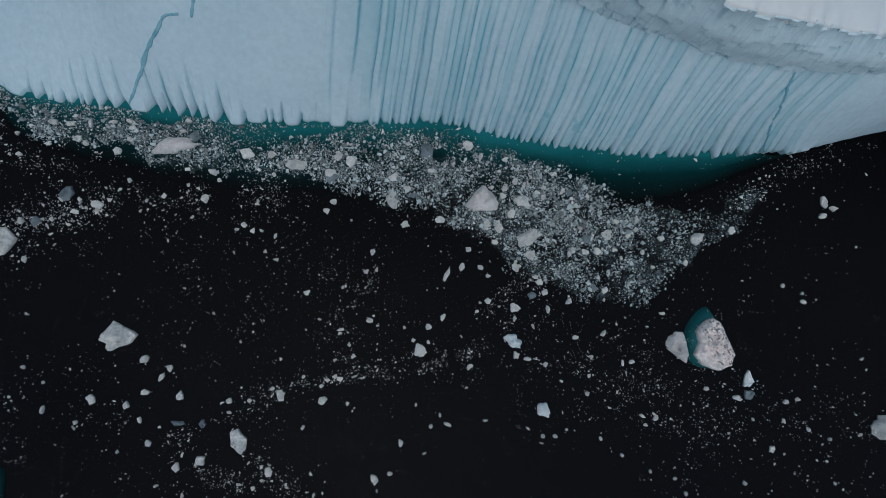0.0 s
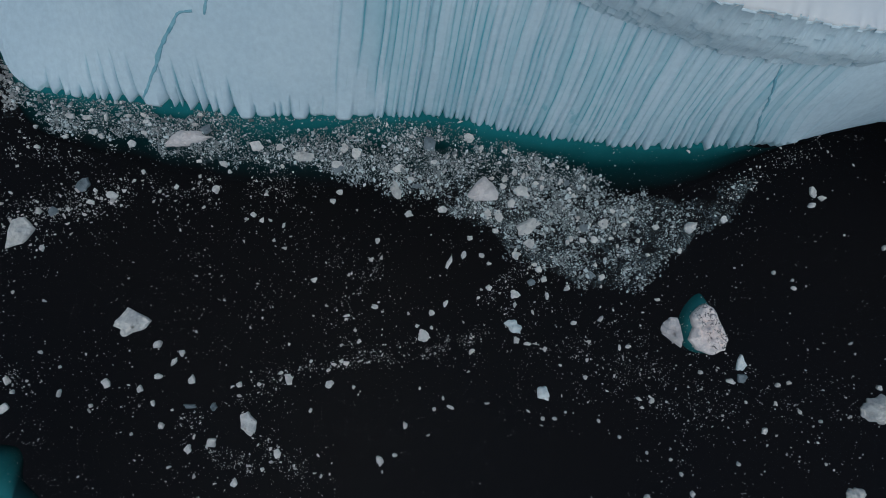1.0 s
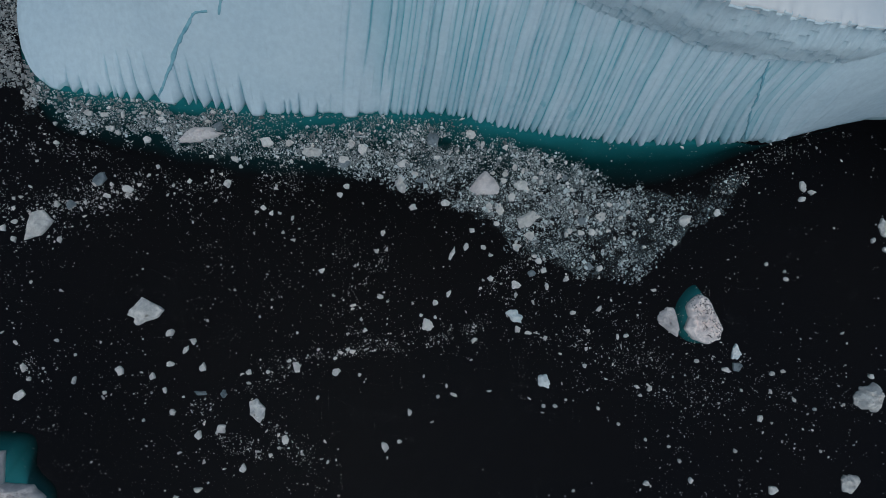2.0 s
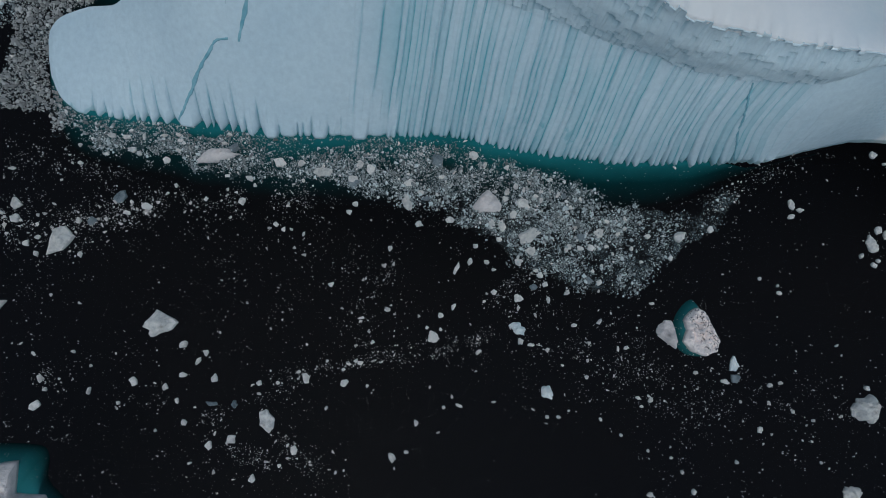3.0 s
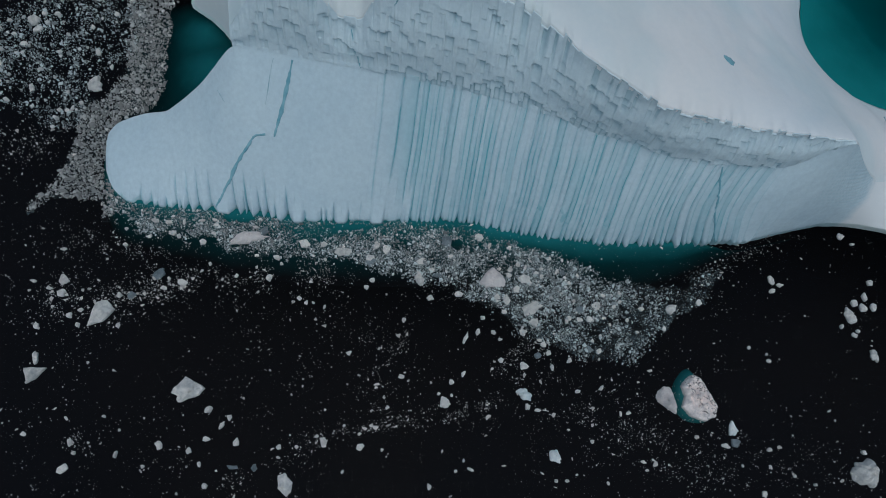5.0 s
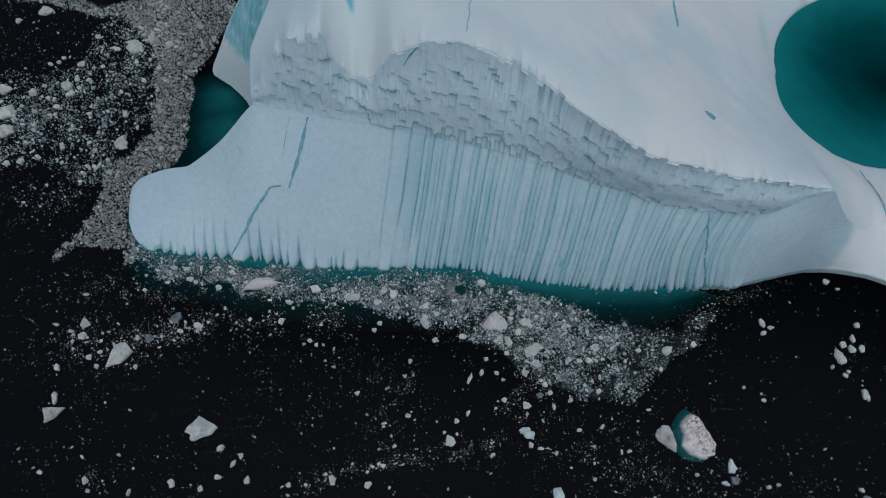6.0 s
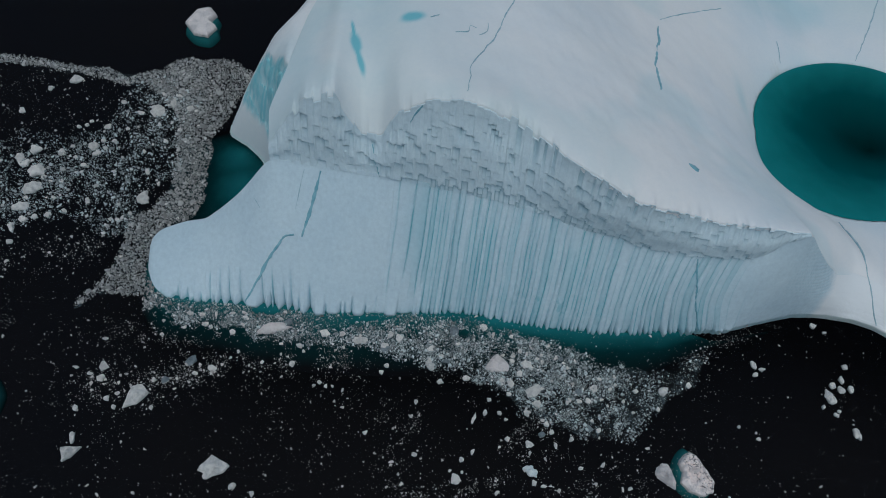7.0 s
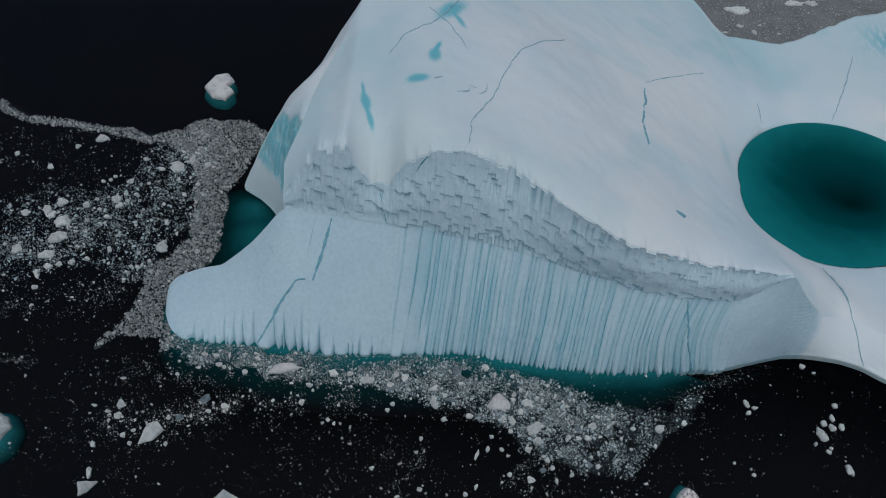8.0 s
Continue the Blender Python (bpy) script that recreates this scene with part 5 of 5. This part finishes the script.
def chunk_mesh(seed):
    """An angular block of ice one metre across, with a broken, tilted top."""
    r = np.random.default_rng(seed)
    n = int(r.integers(5, 8))
    a = np.sort(np.linspace(0, 2 * np.pi, n, endpoint=False) + r.uniform(-0.4, 0.4, n))
    rad = 0.5 * r.uniform(0.6, 1.15, n)
    u, v = np.cos(a) * rad, np.sin(a) * rad * r.uniform(0.55, 1.0)
    tilt = r.uniform(-0.25, 0.25, 2)
    vs_ = list(zip(u, v, np.full(n, -0.15))) + list(zip(u * 0.92, v * 0.92, 0.16 + tilt[0] * u + tilt[1] * v))
    vs_ += list(zip(u * 0.45 + 0.08, v * 0.45, 0.24 + r.uniform(-0.05, 0.09, n))) + [(0.08, 0.0, 0.27)]
    fs = [(k_ * n + i, k_ * n + (i + 1) % n, (k_ + 1) * n + (i + 1) % n, (k_ + 1) * n + i) for k_ in range(2) for i in range(n)]
    fs += [(2 * n + i, 2 * n + (i + 1) % n, 3 * n) for i in range(n)]
    return mesh_from("ice_chunk", vs_, fs)


CHUNKS = [chunk_mesh(700 + q) for q in range(14)]
for me in CHUNKS:
    me.materials.append(mat_chunk)


def chunks(x, y, number, small, large, seed, label, group):
    """Countable larger blocks among the crushed ice, at some of the places given."""
    r = np.random.default_rng(seed)
    for q in r.choice(len(x), number, replace=False):
        size = float(sizes(r, 1, small, large, 2.0)[0])
        ob = new("ice_chunk", CHUNKS[int(r.integers(len(CHUNKS)))])
        ob.matrix_world = pose(x[q], y[q], 0.02, 0, 0, r.uniform(0, 360)) @ Matrix.Diagonal((size, size, size * 0.8, 1))
        tagged(ob, label, "ice chunk", group)


def slush(name, outline, label, seed, cell=0.5, material=None):
    """A thin broken skin of the finest crushed ice between the pieces, following the belt's outline."""
    o = np.array(outline)
    gx = np.arange(o[:, 0].min() - 1, o[:, 0].max() + 1, cell)
    gy = np.arange(o[:, 1].min() - 1, o[:, 1].max() + 1, cell)
    mx, my = np.meshgrid(gx, gy, indexing="ij")
    cxx, cyy = mx[:-1, :-1] + cell / 2, my[:-1, :-1] + cell / 2
    qx, qy = cxx.ravel() + 2.5 * (fbm(cxx.ravel() / 3, cyy.ravel() / 3, seed) - 0.5), cyy.ravel() + 2.5 * (fbm(cxx.ravel() / 3, cyy.ravel() / 3, seed + 1) - 0.5)
    near_foot = np.interp(cxx.ravel(), foot[2:, 0], foot[2:, 1]) - cyy.ravel()
    ok = inside(outline, qx, qy) & clear_of_berg(cxx.ravel(), cyy.ravel()) & ((cyy.ravel() > 120) | (near_foot > 2.0 + 2.4 * smooth_step(-34, -26, cxx.ravel()) + 3 * (fbm(cxx.ravel() / 4, cyy.ravel() / 4, seed + 2) - 0.5)) | (cxx.ravel() < -57))
    rows_n = len(gy)
    faces = []
    for c in np.nonzero(ok)[0]:
        i, j = divmod(int(c), rows_n - 1)
        faces.append((i * rows_n + j, (i + 1) * rows_n + j, (i + 1) * rows_n + j + 1, i * rows_n + j + 1))
    r = np.random.default_rng(seed)
    vx, vy = mx.ravel() + r.uniform(-0.3, 0.3, mx.size), my.ravel() + r.uniform(-0.3, 0.3, mx.size)
    me_ = mesh_from(name, np.stack([vx, vy, np.full(mx.size, 0.012)], -1), faces)
    return tagged(piece(name, me_, material or mat_slush), label, "slush ice", kind="stuff")


# the belt along the front of the berg, fanning out to the right
BELT = [(-59.4, 39.6), (-58.2, 36.4), (-55.4, 34.2), (-53.0, 32.8), (-50.3, 32.2), (-45.1, 32.8), (-42.2, 32.0), (-39.9, 29.8), (-31.6, 29.1), (-20.9, 28.2), (-16.2, 27.8), (-9.1, 24.2), (-5.2, 24.5),
        (-2.0, 22.9), (-0.4, 21.3), (4.4, 20.2), (6.9, 18.2), (8.1, 16.2), (12.5, 15.0), (15.8, 13.0), (20.8, 11.3), (25.8, 11.7), (29.1, 13.8), (31.7, 16.2), (33.9, 19.1),
        (39.4, 20.8), (42.1, 24.1), (43.9, 27.1), (40.4, 27.9), (36.9, 24.1), (32.6, 23.2), (25.9, 24.0), (22.5, 24.8), (19.2, 27.6), (15.1, 29.6), (9.4, 30.5), (6.9, 31.9), (0, 35), (-20, 35.2), (-40, 36.6)]
r1 = np.random.default_rng(11)
N = 215000
x, y = r1.uniform(-59, 46, N), r1.uniform(10, 39, N)
wx, wy = x + 4.5 * (fbm(x / 3, y / 3, 81) - 0.5), y + 4.5 * (fbm(x / 3, y / 3, 82) - 0.5)
wx, wy = wx + r1.normal(0, 0.5, N), wy + r1.normal(0, 0.5, N)
dens = np.where(inside(BELT, wx, wy), 1.0, 0.0)
# thinner water close under the slope, and towards the right tip
lead = np.interp(x, foot[2:, 0], foot[2:, 1]) - y
dens *= 1 - (0.45 * smooth_step(-7, 5, x) + 0.42) * (1 - smooth_step(0.8, 3.2, lead + 2.5 * (fbm(x / 3, y / 3, 83) - 0.5)))
dens *= 1 - 0.22 * smooth_step(-34, -28, x) * (1 - smooth_step(2, 8, x)) * (1 - smooth_step(2.5, 6.0, lead + 2.0 * (fbm(x / 2, y / 2, 76) - 0.5)))
dens *= 1 - 0.88 * smooth_step(20, 36, x)
dens *= 0.30 + 0.70 * smooth_step(0.36, 0.58, fbm(x / 2.2, y / 2.2, 84))
streaky = smooth_step(0.40, 0.54, fbm((x + y) / 5.5, (x - y) / 2.2, 79))
dens *= 1 - 0.85 * smooth_step(12, 22, x) * (1 - streaky) * smooth_step(25, 20, y)
gap_here = np.hypot((x + 1.9) / 1.0, (y - 31.2) / 1.1) < 0.95 + 0.3 * (fbm(x, y, 94) - 0.5)      # a hole of open water
wob = 0.7 * (fbm(x / 1.5, y / 1.5, 78) - 0.5)
clear_lead = (np.hypot((x - -38.1) / 2.6, (y - 35.3) / 0.9) < 0.9 + wob) | (np.hypot((x - -19.7) / 4.5, (y - 34.0) / 0.7) < 0.9 + wob)      # teal water under the teeth
keep = (r1.random(N) < 0.88 * dens) & clear_of_berg(x, y) & ~gap_here & ~clear_lead
x, y = x[keep], y[keep]
slush("slush_belt", BELT, "thin grey slush between the brash pieces", 95)
brash("brash_belt", x, y, sizes(r1, len(x), 0.115, 0.75, 2.3), "dense belt of crushed grey-white brash ice", 12)
chunks(x, y, 130, 0.45, 0.85, 31, "angular pale block among the crushed brash ice", "blocks in the brash belt")

# the band round the nose and up the far side of the cove
BAND = [(-59.7, 34.6), (-59.9, 37.7), (-62.1, 38.3), (-67.9, 38.7), (-71.7, 35.8), (-71.7, 37.6), (-68.2, 39.8), (-67.1, 43.9), (-66.3, 49.3), (-66.9, 55.0), (-63.1, 57.3), (-59.6, 62.8),
        (-59.7, 69.3), (-61.3, 77.7), (-63.9, 84.9), (-70.2, 91.0), (-80, 93), (-92, 95), (-104, 97), (-113, 102), (-113.7, 104.7), (-105.8, 99.5), (-98.1, 97.8), (-89.9, 96.5), (-80.5, 95.9), (-74.9, 94.4), (-68.7, 95.6),
        (-65.3, 98.7), (-61.6, 100.6), (-56.1, 100.3), (-51.8, 99.6), (-48.0, 96.7), (-48.5, 92.6), (-50.1, 87.6), (-50.9, 83.8), (-53.2, 78.2), (-53.3, 71.2), (-53.5, 61.5), (-54.3, 56.2), (-59.8, 52.4), (-61.5, 44.7), (-58.2, 37.7), (-56.9, 34.9)]
N = 110000
x, y = r1.uniform(-114, -47, N), r1.uniform(34, 106, N)
wx, wy = x + 3.0 * (fbm(x / 5, y / 5, 85) - 0.5), y + 3.0 * (fbm(x / 5, y / 5, 86) - 0.5)
wx, wy = wx + r1.normal(0, 0.22, N), wy + r1.normal(0, 0.22, N)
keep = inside(BAND, wx, wy) & clear_of_berg(x, y) & (r1.random(N) < 0.75 + 0.25 * smooth_step(0.36, 0.55, fbm(x / 2.5, y / 2.5, 77)))
x, y = x[keep], y[keep]
slush("slush_band", BAND, "thin grey slush between the brash pieces", 97)
brash("brash_band", x, y, sizes(r1, len(x), 0.17, 1.2, 2.5), "dense grey band of finely crushed brash ice", 13, mat_fine)
chunks(x, y, 60, 0.6, 1.3, 32, "angular grey block in the packed ice band", "blocks in the ice band")

# the looser field beyond it, with larger pieces
FIELD = [(-66, 51), (-72, 51), (-78, 55), (-87, 51), (-100, 45), (-116, 46), (-116, 70), (-94, 75.5), (-82, 74.5), (-78, 79), (-76, 88), (-68, 95), (-58, 90), (-56, 68), (-60, 65), (-64, 59)]
N = 62000
x, y = r1.uniform(-125, -58, N), r1.uniform(40, 98, N)
wx, wy = x + 6 * (fbm(x / 7, y / 7, 87) - 0.5), y + 6 * (fbm(x / 7, y / 7, 88) - 0.5)
core = np.exp(-(line_distance([(-112, 56), (-88, 62), (-72, 68), (-66, 84)], x, y) / 9) ** 2)
core = np.maximum(core, np.exp(-(line_distance([(-70, 55), (-64, 70), (-62, 86)], x, y) / 6) ** 2))
keep = inside(FIELD, wx, wy) & (r1.random(N) < (0.30 + 0.60 * core) * (0.30 + 0.70 * smooth_step(0.38, 0.56, fbm(x / 3, y / 3, 89))))
x, y = x[keep], y[keep]
brash("brash_field", x, y, sizes(r1, len(x), 0.13, 0.9, 2.2), "loose field of broken ice pieces on dark water", 14)
chunks(x, y, 105, 0.7, 1.5, 33, "angular white block in loose broken ice", "blocks in the loose field")

# streaks and scatter on the open water
STREAKS = [(10.0, 0.6, [(-4, 2.1), (-1.4, 3.2)]), (26.0, 0.65, [(-0.5, 4.4), (3.7, 5.4), (6, 7.2), (8, 8.6)]), (6.0, 0.95, [(-26, -0.7), (-22.8, 0), (-18.3, 0.8), (-13.9, 1.7), (-9, 1.8)]),
           (5.0, 1.1, [(-32, -10.6), (-28, -12.5)]), (7.0, 1.2, [(-25.5, -9.5), (-24, -12), (-21.5, -13)]), (4.0, 1.2, [(-58.4, -0.4), (-56.5, -3)]), (4.0, 1.1, [(-16.2, 9), (-13.9, 10.8), (-11.2, 12.7), (-10, 16.6)])]
STREAKS += [(5.0, 0.8, [(-36.5, -6.5), (-32.2, -5.1), (-29, -4)]), (3.0, 0.9, [(-46, -3.5), (-43.5, -1)]), (5.0, 1.2, [(4.4, 9.7), (7.1, 12), (10.7, 14.3)]), (0.8, 4.0, [(14, 3), (24, 0), (34, -2)]),
           (4.0, 1.4, [(-62, 22), (-52, 22.3), (-42, 24.5), (-30, 25.5), (-20, 25)]), (2.2, 3.0, [(-72, 22), (-58, 19), (-50, 23), (-24, 26)])]
STREAKS += [(1.4, 1.6, [(-36, -8), (-24, -2), (-12, 2), (6, 6), (14, 12)]),
           (1.2, 3.0, [(-20, 18), (-10, 12), (-14, 6)]),
           (0.9, 5.0, [(10, 2), (24, 3), (30, -4)]), (0.8, 4.5, [(24, 0), (36, -6), (52, -4)]), (2.2, 3.0, [(-100, 40), (-88, 46), (-72, 48)]), (3.5, 0.9, [(-96, 30), (-88, 33), (-82, 32)]),
           (2.2, 3.0, [(-64, 22), (-62, 30), (-48, 29)]), (1.6, 1.6, [(36, 22), (44, 28), (50, 31), (60, 34)])]
N = 540000
x, y = r1.uniform(-125, 125, N), r1.uniform(-32, 95, N)
clump = smooth_step(0.40, 0.62, fbm(x / 1.6, y / 1.1, 93))
dens = np.where(y < 0, 0.010, 0.014) + 0.10 * smooth_step(0.46, 0.62, fbm(x / 5.5, y / 3.6, 92)) * clump + 0.06 * smooth_step(0.45, 0.6, fbm(x / 12, y / 12, 90)) * clump
dens = dens * np.where((x > 44) & (y > -2), 0.22, 1.0) * np.where((x < -70) & (y < 40), 0.6, 1.0)
for strength, spread, line in STREAKS:
    dens = dens + 0.22 * strength * np.exp(-(line_distance(line, x, y) / spread) ** 2) * smooth_step(0.25, 0.6, fbm(x / 3, y / 3, 91)) * (0.35 + 0.65 * clump)
dens = dens * np.where((x > -16) & (x < 24) & (y < -9), 0.12, 1.0) * np.where((x > -21) & (x < 8) & (y > -9) & (y < 0.5), 0.30, 1.0)
dens = dens * np.where((x > -57) & (x < -38) & (y > 8) & (y < 17), 0.5, 1.0) * np.where((x > -54) & (x < -38) & (y < -5), 0.4, 1.0)
keep = (r1.random(N) < dens) & clear_of_berg(x, y) & ~((x > 40) & (y > 34)) & ~((x < -70) & (y > 98)) & ~((x > -55) & (x < -40) & (y > 54))
x, y = x[keep], y[keep]
brash("scattered_ice", x, y, sizes(r1, len(x), 0.075, 0.85, 2.05), "small ice crumbs scattered in streaks over black water", 15, mat_crumb)

# crushed ice in the inlet behind the berg
N = 30000
x, y = r1.uniform(76, 160, N), r1.uniform(143, 205, N)
on_floes = (np.hypot((x - 94) / 5.6, (y - 165) / 2.4) < 1) | (np.hypot((x - 115.5) / 3.3, (y - 171.5) / 1.7) < 1)
keep = (y > np.interp(x, EDGE_X, EDGE_Y)) & (r1.random(N) < 0.9) & (x > 79) & ~on_floes
x, y = x[keep], y[keep]
brash("brash_inlet", x, y, sizes(r1, len(x), 0.16, 0.8, 2.6), "grey crushed ice filling the inlet behind the berg", 16, mat_fine)
slush("slush_inlet", [(76, 148), (84, 143), (102, 142), (112, 147), (134, 160), (162, 170), (162, 206), (76, 206)], "grey slush filling the inlet behind the berg", 99, 1.2, mat_paste)
